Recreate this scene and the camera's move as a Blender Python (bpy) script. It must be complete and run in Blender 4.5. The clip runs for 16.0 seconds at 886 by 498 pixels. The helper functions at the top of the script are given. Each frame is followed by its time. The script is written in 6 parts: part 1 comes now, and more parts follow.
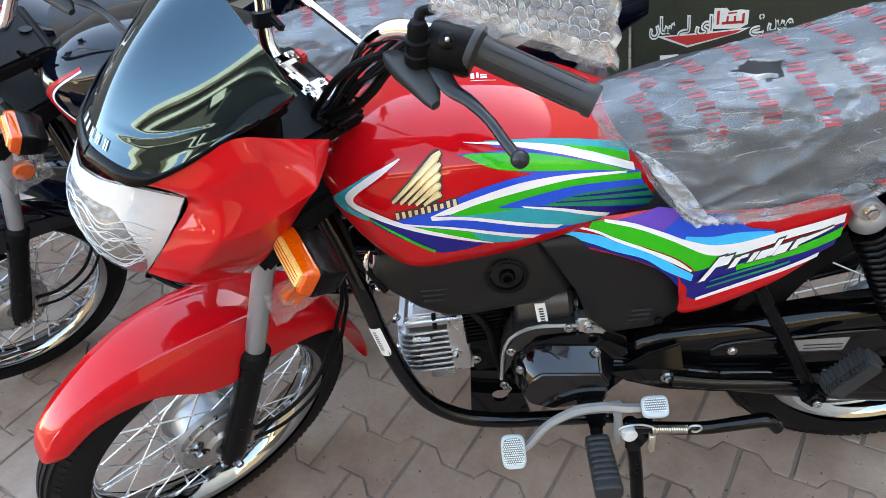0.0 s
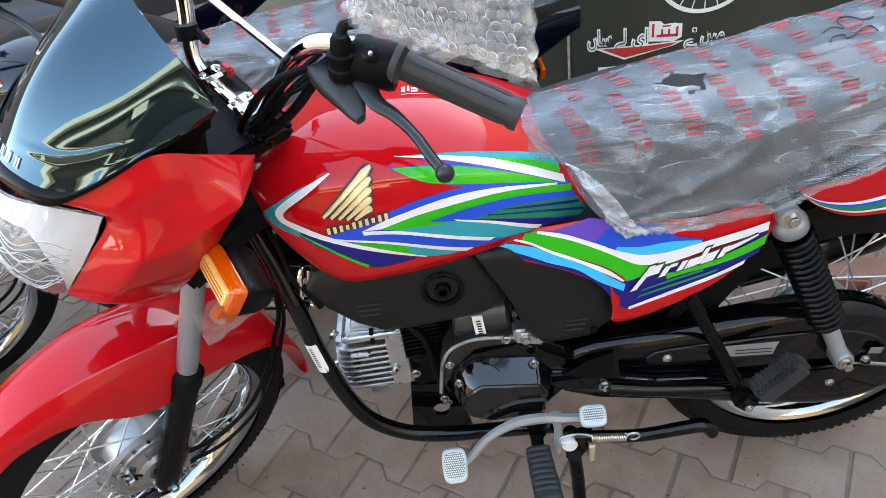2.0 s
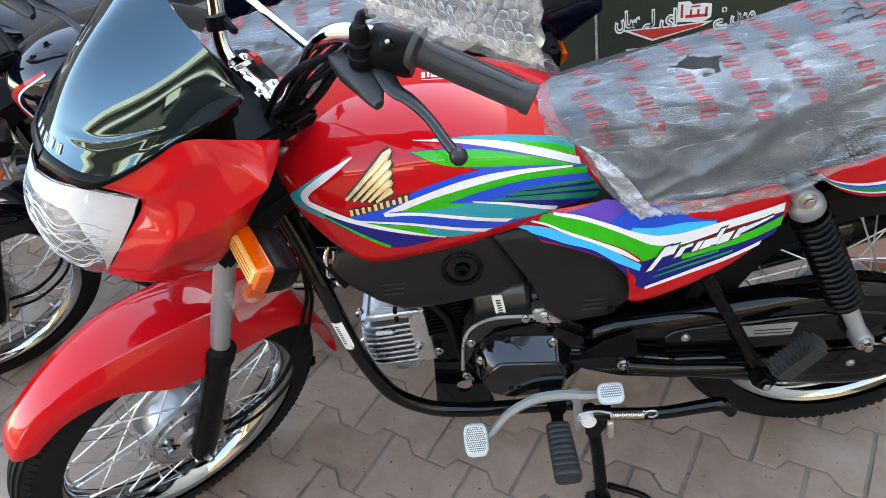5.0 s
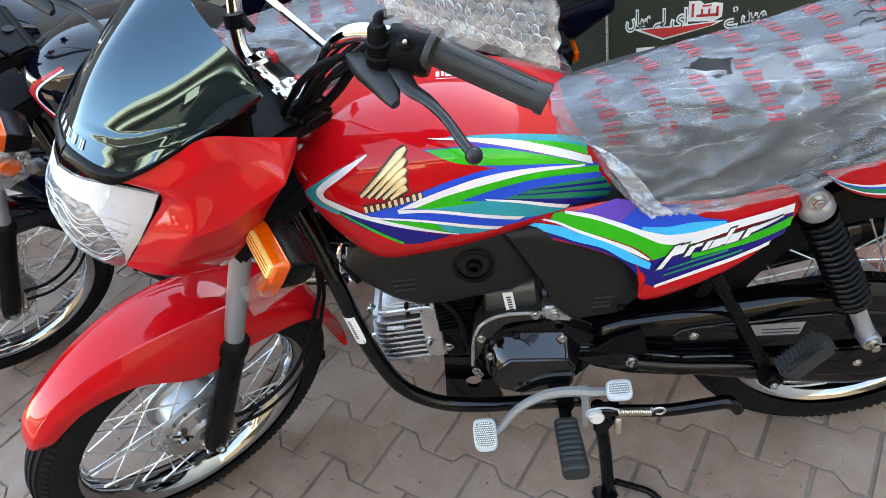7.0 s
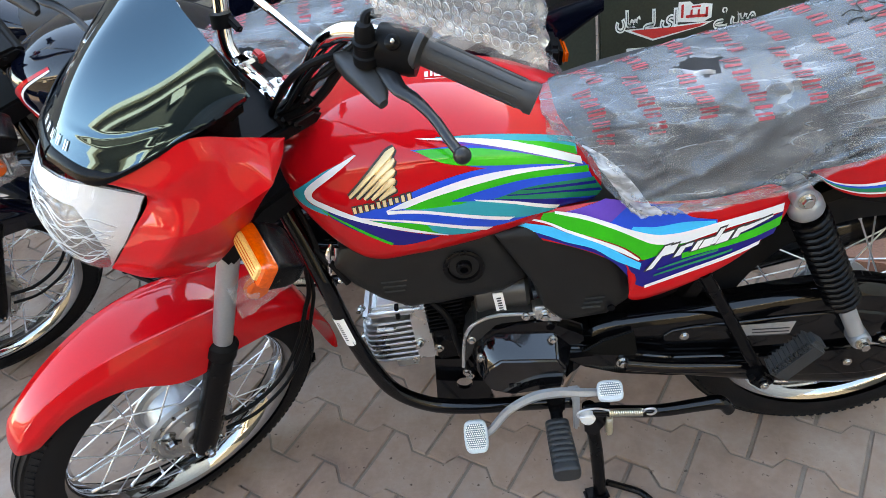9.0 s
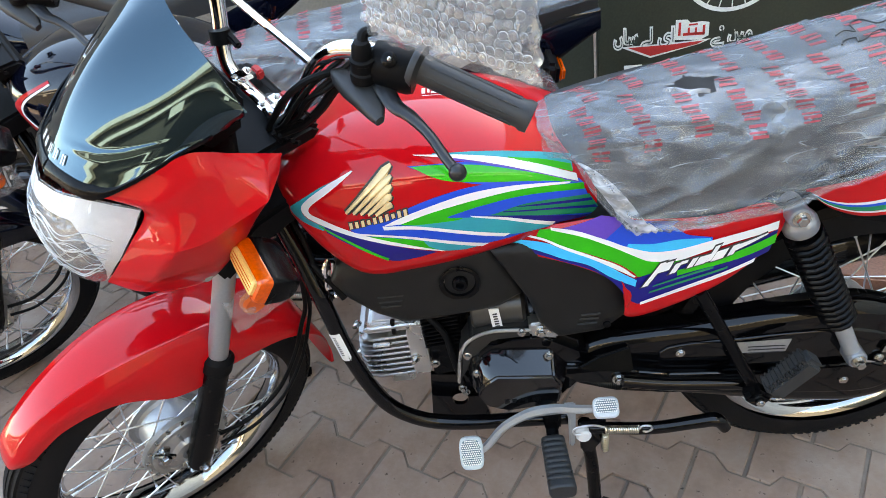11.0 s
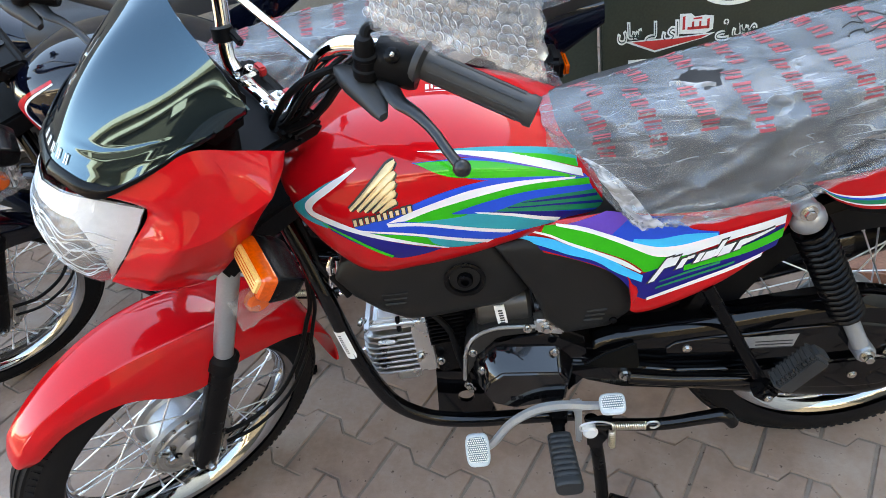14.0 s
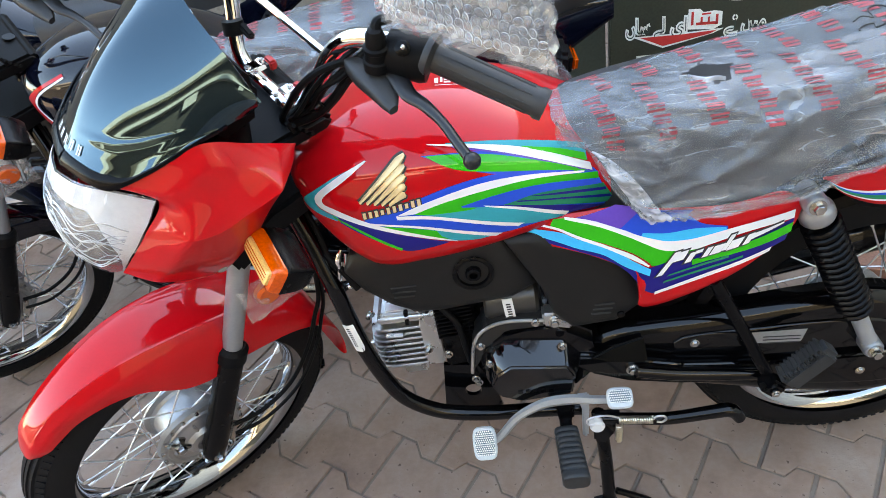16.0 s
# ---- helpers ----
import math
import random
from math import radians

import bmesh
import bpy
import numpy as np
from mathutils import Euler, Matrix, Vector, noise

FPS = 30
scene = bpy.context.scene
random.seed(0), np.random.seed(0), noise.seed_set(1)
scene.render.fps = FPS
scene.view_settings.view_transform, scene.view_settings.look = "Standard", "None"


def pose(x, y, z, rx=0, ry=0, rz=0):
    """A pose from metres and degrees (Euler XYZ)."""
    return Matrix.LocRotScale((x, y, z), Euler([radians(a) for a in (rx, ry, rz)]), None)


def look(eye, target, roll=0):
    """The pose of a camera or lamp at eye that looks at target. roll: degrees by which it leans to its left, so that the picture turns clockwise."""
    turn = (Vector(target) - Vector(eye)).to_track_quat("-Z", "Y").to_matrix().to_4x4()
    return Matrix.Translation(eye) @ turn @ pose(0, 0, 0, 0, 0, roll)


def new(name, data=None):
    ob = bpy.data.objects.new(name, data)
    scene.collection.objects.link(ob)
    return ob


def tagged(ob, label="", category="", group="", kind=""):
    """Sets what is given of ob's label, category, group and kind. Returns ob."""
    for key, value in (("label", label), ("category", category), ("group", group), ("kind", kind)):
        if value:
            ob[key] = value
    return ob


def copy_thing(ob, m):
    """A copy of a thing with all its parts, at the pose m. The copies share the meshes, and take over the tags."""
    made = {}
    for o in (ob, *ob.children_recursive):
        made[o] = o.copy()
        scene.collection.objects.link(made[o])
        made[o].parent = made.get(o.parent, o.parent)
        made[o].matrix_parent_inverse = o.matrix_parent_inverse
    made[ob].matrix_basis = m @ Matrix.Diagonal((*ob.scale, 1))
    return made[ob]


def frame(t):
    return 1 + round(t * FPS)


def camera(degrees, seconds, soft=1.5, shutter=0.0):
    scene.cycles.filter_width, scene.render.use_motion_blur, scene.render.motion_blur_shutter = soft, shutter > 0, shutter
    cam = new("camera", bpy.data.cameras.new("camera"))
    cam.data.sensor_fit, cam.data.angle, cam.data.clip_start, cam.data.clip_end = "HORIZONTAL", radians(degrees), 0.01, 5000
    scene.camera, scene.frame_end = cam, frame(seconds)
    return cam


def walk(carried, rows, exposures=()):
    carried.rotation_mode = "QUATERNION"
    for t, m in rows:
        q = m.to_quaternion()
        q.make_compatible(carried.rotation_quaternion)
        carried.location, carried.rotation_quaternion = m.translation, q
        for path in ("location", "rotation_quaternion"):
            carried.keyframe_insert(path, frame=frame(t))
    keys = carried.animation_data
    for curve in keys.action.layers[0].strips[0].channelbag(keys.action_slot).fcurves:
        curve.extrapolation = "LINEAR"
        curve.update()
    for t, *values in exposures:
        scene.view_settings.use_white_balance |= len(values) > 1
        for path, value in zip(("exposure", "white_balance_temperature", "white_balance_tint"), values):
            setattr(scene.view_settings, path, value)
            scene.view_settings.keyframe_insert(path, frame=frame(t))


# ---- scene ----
EXPOSURES = ((0.0, 3.47, 8700, 8), (16.0, 3.47, 8700, 8))
cam = camera(63.75, 16.0, soft=0.3)
ROWS = [
    (0.0, (-0.0079, -0.9163, 1.2451), (-0.1014, -0.1186, 0.6494), -10.70),
    (0.5, (-0.0050, -0.9155, 1.2448), (-0.1032, -0.1182, 0.6493), -10.80),
    (1.0, (0.0007, -0.9109, 1.2434), (-0.0847, -0.1126, 0.6473), -10.50),
    (1.5, (0.0103, -0.9082, 1.2415), (-0.0515, -0.1094, 0.6432), -9.89),
    (2.0, (0.0201, -0.9090, 1.2408), (-0.0085, -0.1041, 0.6481), -8.97),
    (2.5, (0.0347, -0.9129, 1.2394), (0.0511, -0.1079, 0.6463), -7.51),
    (3.0, (0.0527, -0.9174, 1.2394), (0.0902, -0.1095, 0.6514), -7.77),
    (3.5, (0.0512, -0.9202, 1.2426), (0.0691, -0.1114, 0.6548), -8.52),
    (4.0, (0.0473, -0.9226, 1.2428), (0.0271, -0.1180, 0.6493), -9.58),
    (4.5, (0.0444, -0.9305, 1.2480), (-0.0294, -0.1356, 0.6457), -11.38),
    (7.0, (0.0346, -0.9478, 1.2649), (-0.0545, -0.1584, 0.6576), -11.06),
    (7.5, (0.0319, -0.9432, 1.2610), (-0.0675, -0.1587, 0.6488), -11.47),
    (8.0, (0.0316, -0.9431, 1.2598), (-0.0597, -0.1602, 0.6444), -11.31),
    (8.5, (0.0353, -0.9424, 1.2583), (-0.0462, -0.1566, 0.6452), -10.89),
    (9.0, (0.0378, -0.9441, 1.2601), (-0.0403, -0.1534, 0.6530), -10.80),
    (9.5, (0.0390, -0.9446, 1.2617), (-0.0329, -0.1488, 0.6605), -9.94),
    (12.0, (0.0441, -0.9422, 1.2633), (-0.0332, -0.1394, 0.6721), -10.52),
    (12.5, (0.0436, -0.9407, 1.2614), (-0.0351, -0.1408, 0.6665), -10.55),
    (13.0, (0.0417, -0.9393, 1.2602), (-0.0362, -0.1403, 0.6639), -10.73),
    (13.5, (0.0443, -0.9383, 1.2598), (-0.0291, -0.1381, 0.6645), -10.85),
    (14.0, (0.0420, -0.9406, 1.2597), (-0.0393, -0.1406, 0.6653), -10.97),
    (14.5, (0.0447, -0.9412, 1.2590), (-0.0389, -0.1426, 0.6630), -11.25),
    (15.0, (0.0419, -0.9424, 1.2599), (-0.0439, -0.1440, 0.6639), -11.06),
    (15.5, (0.0409, -0.9444, 1.2592), (-0.0411, -0.1457, 0.6631), -11.10),
    (16.0, (0.0371, -0.9466, 1.2589), (-0.0523, -0.1493, 0.6621), -11.09),
]
walk(cam, [(t, look(eye, target, roll)) for t, eye, target, roll in ROWS], EXPOSURES)

# ---- light ----
world = bpy.data.worlds.new("world")
scene.world = world
world.use_nodes = True
sky = world.node_tree.nodes.new("ShaderNodeTexSky")
sky.sky_type = "NISHITA"
sky.sun_disc = False
sky.sun_elevation, sky.sun_rotation = radians(38), radians(50)
sky.air_density, sky.dust_density = 1.0, 0.5
world.node_tree.links.new(sky.outputs[0], world.node_tree.nodes["Background"].inputs[0])
world.node_tree.nodes["Background"].inputs[1].default_value = 0.15
sun = new("sun", bpy.data.lights.new("sun", "SUN"))
sun.data.energy, sun.data.angle, sun.data.color = 4.0, radians(0.6), (1.0, 0.95, 0.87)
sun.matrix_world = look((10 * math.sin(radians(50)), 10 * math.cos(radians(50)), 10 * math.tan(radians(38))), (0, 0, 0))


# ---- materials ----
def material(name, colour, rough=0.5, metal=0.0, coat=0.0, grain=0.0, scale=60.0, mottle=0.12, alpha=1.0, bump_at=0.0008, glow=0.0, stretch=(1, 1, 1), spec=0.5, vary=0.0):
    """A painted, cast or woven surface with two sizes of variation and fine relief."""
    m = bpy.data.materials.new(name)
    m.use_nodes = True
    n, link = m.node_tree.nodes, m.node_tree.links.new
    p = n["Principled BSDF"]
    p.inputs["Roughness"].default_value, p.inputs["Metallic"].default_value = rough, metal
    p.inputs["Coat Weight"].default_value, p.inputs["Coat Roughness"].default_value = coat, 0.025
    p.inputs["Alpha"].default_value = alpha
    p.inputs["Specular IOR Level"].default_value = 0.12 if coat > 0.5 and spec == 0.5 else spec
    place = n.new("ShaderNodeTexCoord")
    mapping = n.new("ShaderNodeMapping")
    mapping.inputs["Scale"].default_value = stretch
    link(place.outputs["Object"], mapping.inputs["Vector"])
    coarse, fine = n.new("ShaderNodeTexNoise"), n.new("ShaderNodeTexNoise")
    for tex, size in ((coarse, scale * 0.12), (fine, scale * 4)):
        tex.inputs["Scale"].default_value, tex.inputs["Detail"].default_value = size, 5
        link(mapping.outputs["Vector"], tex.inputs["Vector"])
    both = n.new("ShaderNodeMath")
    both.operation = "ADD"
    link(coarse.outputs["Fac"], both.inputs[0]), link(fine.outputs["Fac"], both.inputs[1])
    value = both.outputs[0]
    if vary:
        info, more = n.new("ShaderNodeObjectInfo"), n.new("ShaderNodeMath")
        more.operation, more.inputs[1].default_value = "MULTIPLY_ADD", vary
        link(info.outputs["Random"], more.inputs[0]), link(value, more.inputs[2])
        value = more.outputs[0]
    ramp = n.new("ShaderNodeValToRGB")
    ramp.color_ramp.elements[0].position, ramp.color_ramp.elements[1].position = 0.35, 0.65
    half = n.new("ShaderNodeMath")
    half.operation, half.inputs[1].default_value = "MULTIPLY", 0.5 / (1 + vary * 0.5)
    link(value, half.inputs[0]), link(half.outputs[0], ramp.inputs[0])
    for k, e in enumerate(ramp.color_ramp.elements):
        f = 1 + mottle * (k - 0.5) * 2
        e.color = (*(min(1, c * f) for c in colour), 1)
    link(ramp.outputs["Color"], p.inputs["Base Color"])
    uneven = n.new("ShaderNodeMapRange")
    uneven.inputs["To Min"].default_value, uneven.inputs["To Max"].default_value = rough * 0.85, min(1, rough * 1.15 + 0.01)
    link(coarse.outputs["Fac"], uneven.inputs["Value"]), link(uneven.outputs[0], p.inputs["Roughness"])
    if grain:
        bump = n.new("ShaderNodeBump")
        bump.inputs["Strength"].default_value, bump.inputs["Distance"].default_value = grain, bump_at
        link(fine.outputs["Fac"], bump.inputs["Height"]), link(bump.outputs["Normal"], p.inputs["Normal"])
    return m


RED = material("red_paint", (0.57, 0.005, 0.010), 0.35, coat=0.78, mottle=0.03, spec=0.02)
BLACK_PAINT = material("black_gloss_paint", (0.002, 0.002, 0.0025), 0.05, coat=0.0, mottle=0.2, spec=0.34)
BLACK_PLASTIC = material("black_plastic", (0.0045, 0.0045, 0.005), 0.42, grain=0.25, scale=300, mottle=0.15, spec=0.10)
SATIN_BLACK = material("satin_black", (0.0025, 0.0025, 0.003), 0.26, grain=0.1, scale=200, spec=0.14)
RUBBER = material("rubber", (0.005, 0.005, 0.0055), 0.5, spec=0.10, grain=0.3, scale=250, mottle=0.2)
TYRE = material("tyre_rubber", (0.009, 0.009, 0.010), 0.62, spec=0.12, grain=0.4, scale=220, mottle=0.25)
CHROME = material("chrome", (0.86, 0.87, 0.89), 0.06, metal=1.0, mottle=0.03)
RIM_CHROME = material("rim_chrome", (0.38, 0.39, 0.41), 0.07, metal=1.0, mottle=0.06)
SPOKE_STEEL = material("spoke_steel", (0.80, 0.81, 0.83), 0.34, metal=1.0, mottle=0.06)
ALLOY = material("cast_alloy", (0.60, 0.60, 0.59), 0.28, metal=0.92, grain=0.35, scale=200, mottle=0.12)
SILVER = material("silver_paint", (0.42, 0.45, 0.47), 0.35, metal=0.55, grain=0.1, scale=200)
FORK_GREY = material("fork_grey", (0.36, 0.38, 0.40), 0.3, metal=0.6, mottle=0.06)
ZINC = material("zinc_bolt", (0.55, 0.54, 0.51), 0.25, metal=1.0, mottle=0.1)
AMBER = material("amber_lens", (0.62, 0.075, 0.002), 0.08, coat=1.0, mottle=0.25, scale=60)
AMBER_CORE = material("amber_core", (0.95, 0.47, 0.14), 0.12, coat=0.8, mottle=0.35, scale=120)
LABEL = material("paper_label", (0.78, 0.78, 0.76), 0.5, mottle=0.04)
INK = material("ink", (0.03, 0.03, 0.03), 0.5)
GOLD = material("gold_emblem", (0.86, 0.66, 0.36), 0.3, metal=0.25, mottle=0.08)
SEAT = material("seat_vinyl", (0.018, 0.018, 0.020), 0.5, grain=0.5, scale=200)
INKS = {
    "teal": material("teal_decal", (0.005, 0.34, 0.42), 0.3, coat=0.6, mottle=0.04),
    "green": material("green_decal", (0.0, 0.45, 0.012), 0.3, coat=0.6, mottle=0.04),
    "dgreen": material("deep_green_decal", (0.0, 0.22, 0.10), 0.3, coat=0.6, mottle=0.06),
    "white": material("white_decal", (0.82, 0.83, 0.84), 0.3, coat=0.6, mottle=0.02),
    "violet": material("violet_decal", (0.13, 0.06, 0.45), 0.3, coat=0.6, mottle=0.05),
    "blue": material("blue_decal", (0.004, 0.075, 0.62), 0.3, coat=0.6, mottle=0.05),
    "navy": material("navy_decal", (0.008, 0.008, 0.19), 0.3, coat=0.6, mottle=0.05),
    "cyan": material("cyan_decal", (0.004, 0.50, 0.88), 0.3, coat=0.6, mottle=0.04),
    "red": RED, "black": INK,
}


def clear_film(name, colour, share, rough, relief, scale, gloss=0.45, creases=0.0):
    """Thin plastic film: see-through, with milky folds and a hard gloss."""
    m = bpy.data.materials.new(name)
    m.use_nodes = True
    n, link = m.node_tree.nodes, m.node_tree.links.new
    n.remove(n["Principled BSDF"])
    out = n["Material Output"]
    clear, milk, shine = n.new("ShaderNodeBsdfTransparent"), n.new("ShaderNodeBsdfDiffuse"), n.new("ShaderNodeBsdfGlossy")
    clear.inputs["Color"].default_value = (0.93, 0.94, 0.95, 1)
    milk.inputs["Color"].default_value = (*colour, 1)
    shine.inputs["Roughness"].default_value = rough
    place, tex, bump = n.new("ShaderNodeTexCoord"), n.new("ShaderNodeTexNoise"), n.new("ShaderNodeBump")
    tex.inputs["Scale"].default_value, tex.inputs["Detail"].default_value, tex.inputs["Distortion"].default_value = scale, 6, 1.2
    link(place.outputs["Object"], tex.inputs["Vector"])
    bump.inputs["Strength"].default_value, bump.inputs["Distance"].default_value = relief, 0.006
    link(tex.outputs["Fac"], bump.inputs["Height"])
    link(bump.outputs["Normal"], shine.inputs["Normal"]), link(bump.outputs["Normal"], milk.inputs["Normal"])
    body, mix, share_at = n.new("ShaderNodeMixShader"), n.new("ShaderNodeMixShader"), n.new("ShaderNodeMapRange")
    body.inputs[0].default_value = gloss
    link(milk.outputs[0], body.inputs[1]), link(shine.outputs[0], body.inputs[2])
    share_at.inputs["From Min"].default_value, share_at.inputs["From Max"].default_value = 0.3, 0.7
    share_at.inputs["To Min"].default_value, share_at.inputs["To Max"].default_value = share * 0.65, min(1, share * 1.35)
    link(tex.outputs["Fac"], share_at.inputs["Value"])
    amount = share_at.outputs[0]
    # whitened crease lines, thin and long, in two directions
    for turn, size in ((0.5, 11), (-0.35, 16), (1.2, 9)) if creases else ():
        mapping, lines, thin = n.new("ShaderNodeMapping"), n.new("ShaderNodeTexNoise"), n.new("ShaderNodeMapRange")
        mapping.inputs["Rotation"].default_value, mapping.inputs["Scale"].default_value = (0.3, turn, turn * 1.5), (0.25, 1.5, 1.5)
        lines.inputs["Scale"].default_value, lines.inputs["Detail"].default_value = size, 1.5
        link(place.outputs["Object"], mapping.inputs["Vector"]), link(mapping.outputs["Vector"], lines.inputs["Vector"])
        near = n.new("ShaderNodeMath")
        near.operation, near.inputs[1].default_value = "SUBTRACT", 0.5
        span = n.new("ShaderNodeMath")
        span.operation = "ABSOLUTE"
        link(lines.outputs["Fac"], near.inputs[0]), link(near.outputs[0], span.inputs[0])
        thin.inputs["From Min"].default_value, thin.inputs["From Max"].default_value = 0.0, 0.014
        thin.inputs["To Min"].default_value, thin.inputs["To Max"].default_value = creases, 0.0
        total = n.new("ShaderNodeMath")
        total.use_clamp = True
        link(span.outputs[0], thin.inputs["Value"]), link(thin.outputs[0], total.inputs[0]), link(amount, total.inputs[1])
        amount = total.outputs[0]
    link(amount, mix.inputs[0])
    link(clear.outputs[0], mix.inputs[1]), link(body.outputs[0], mix.inputs[2]), link(mix.outputs[0], out.inputs["Surface"])
    return m


FILM = clear_film("polythene_film", (0.35, 0.385, 0.42), 0.36, 0.27, 0.02, 9, 0.15, creases=0.16)
BUBBLE = clear_film("bubble_film", (0.80, 0.83, 0.86), 0.25, 0.06, 0.15, 30, 0.6)
BUBBLE_TOP = clear_film("bubble_top", (0.85, 0.88, 0.92), 0.22, 0.05, 0.3, 90, 0.75)
BUBBLE_RIM = clear_film("bubble_rim", (0.94, 0.95, 0.97), 0.85, 0.12, 0.2, 60, 0.35)
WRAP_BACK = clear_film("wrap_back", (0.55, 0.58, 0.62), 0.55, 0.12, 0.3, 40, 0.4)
CLEAR = clear_film("clear_wrapping", (0.85, 0.86, 0.88), 0.30, 0.08, 0.4, 40)


# ---- mesh tools ----
def part(name, bm, mat, parent=None, label="", sharp=35, m=None, two_sided=True):
    """Links a bmesh as one mesh object, under a thing or under a part."""
    if m is not None:
        bm.transform(m)
    bmesh.ops.recalc_face_normals(bm, faces=bm.faces)
    me = bpy.data.meshes.new(name)
    bm.to_mesh(me)
    bm.free()
    me.materials.append(mat)
    me.polygons.foreach_set("use_smooth", [True] * len(me.polygons))
    me.set_sharp_from_angle(angle=radians(sharp))
    ob = new(name, me)
    ob.parent = parent
    if label:
        ob["label"] = label
    return ob


def thing(name, label, category, group="", place=(0, 0, 0)):
    ob = new(name)
    ob.empty_display_size = 0.05
    ob.location = place
    return tagged(ob, label, category, group)


def spline(pts, n=8, closed=False):
    """Catmull-Rom points through pts."""
    pts = [Vector(p) for p in pts]
    k = len(pts)
    out = []
    for i in range(k if closed else k - 1):
        if closed:
            a, b, c, e = pts[i - 1], pts[i], pts[(i + 1) % k], pts[(i + 2) % k]
        else:
            a, b, c, e = pts[max(i - 1, 0)], pts[i], pts[i + 1], pts[min(i + 2, k - 1)]
        for j in range(n):
            u = j / n
            out.append(0.5 * (2 * b + (c - a) * u + (2 * a - 5 * b + 4 * c - e) * u * u + (3 * b - a - 3 * c + e) * u ** 3))
    if not closed:
        out.append(pts[-1])
    return out


def along(curve, u):
    """The point at share u of a polyline."""
    f = max(0, min(1, u)) * (len(curve) - 1)
    i = min(int(f), len(curve) - 2)
    return curve[i].lerp(curve[i + 1], f - i)


def grid(rows, bm=None, close_u=False, close_v=False, caps=False):
    """A bmesh of quads through rows of points."""
    bm = bm or bmesh.new()
    vs = [[bm.verts.new(p) for p in r] for r in rows]
    a, b = len(vs), len(vs[0])
    for i in range(a if close_u else a - 1):
        for j in range(b if close_v else b - 1):
            bm.faces.new((vs[i][j], vs[(i + 1) % a][j], vs[(i + 1) % a][(j + 1) % b], vs[i][(j + 1) % b]))
    if caps:
        bm.faces.new(vs[0]), bm.faces.new(list(reversed(vs[-1])))
    return bm


def tube(pts, r, seg=12, n=6, bm=None, radii=None, caps=True, straight=False):
    path = [Vector(p) for p in pts] if straight or len(pts) == 2 else spline(pts, n)
    rows, side = [], None
    for i, p in enumerate(path):
        way = (path[min(i + 1, len(path) - 1)] - path[max(i - 1, 0)]).normalized()
        if side is None:
            side = way.orthogonal().normalized()
        side = (side - way * side.dot(way)).normalized()
        up = way.cross(side)
        if radii:
            f = i / (len(path) - 1) * (len(radii) - 1)
            k = min(int(f), len(radii) - 2)
            rr = radii[k] + (radii[k + 1] - radii[k]) * (f - k)
        else:
            rr = r
        rows.append([p + (side * math.cos(a) + up * math.sin(a)) * rr for a in (2 * math.pi * j / seg for j in range(seg))])
    return grid(rows, bm, close_v=True, caps=caps)


def lathe(profile, centre, axis, seg=48, bm=None, closed=False):
    """profile: (radius, way along the axis)."""
    axis = Vector(axis).normalized()
    side = axis.orthogonal().normalized()
    if abs(axis.y) > 0.9:
        side = Vector((1, 0, 0))
    up = axis.cross(side)
    rows = []
    for r, h in profile:
        rows.append([Vector(centre) + axis * h + (side * math.cos(a) + up * math.sin(a)) * max(r, 1e-5) for a in (2 * math.pi * j / seg for j in range(seg))])
    return grid(rows, bm, close_u=closed, close_v=True)


def slab(outline, y0, y1, bevel=0.003, bm=None, segments=2):
    """A plate with an outline in x and z, between two depths y."""
    own = bmesh.new()
    front = [own.verts.new((x, y0, z)) for x, z in outline]
    face = own.faces.new(front)
    made = bmesh.ops.extrude_face_region(own, geom=[face])
    bmesh.ops.translate(own, vec=(0, y1 - y0, 0), verts=[v for v in made["geom"] if isinstance(v, bmesh.types.BMVert)])
    if bevel:
        bmesh.ops.bevel(own, geom=list(own.edges), offset=bevel, segments=segments, affect="EDGES", clamp_overlap=True)
    return merge(bm, own)


def merge(bm, own):
    if bm is None:
        return own
    me = bpy.data.meshes.new("scratch")
    own.to_mesh(me)
    own.free()
    bm.from_mesh(me)
    bpy.data.meshes.remove(me)
    return bm


def block(size, m=None, bevel=0.003, bm=None, segments=2):
    own = bmesh.new()
    bmesh.ops.create_cube(own, size=1, matrix=Matrix.Diagonal((*size, 1)))
    if bevel:
        bmesh.ops.bevel(own, geom=list(own.edges), offset=bevel, segments=segments, affect="EDGES", clamp_overlap=True)
    if m is not None:
        own.transform(m)
    return merge(bm, own)


def ball(centre, radius, bm=None, squash=(1, 1, 1)):
    own = bmesh.new()
    bmesh.ops.create_uvsphere(own, u_segments=20, v_segments=12, radius=radius, matrix=Matrix.Translation(centre) @ Matrix.Diagonal((*squash, 1)))
    return merge(bm, own)


def bolt(centre, axis, r=0.007, h=0.006, bm=None):
    """A hexagon head on a washer."""
    r, h = r * 0.78, h * 0.85
    bm = lathe(((0, h), (r * 0.75, h), (r * 0.85, h * 0.85), (r * 0.85, 0.001)), centre, axis, 6, bm)
    return lathe(((r * 0.8, 0.0018), (r * 1.25, 0.0018), (r * 1.25, -0.001)), centre, axis, 20, bm)


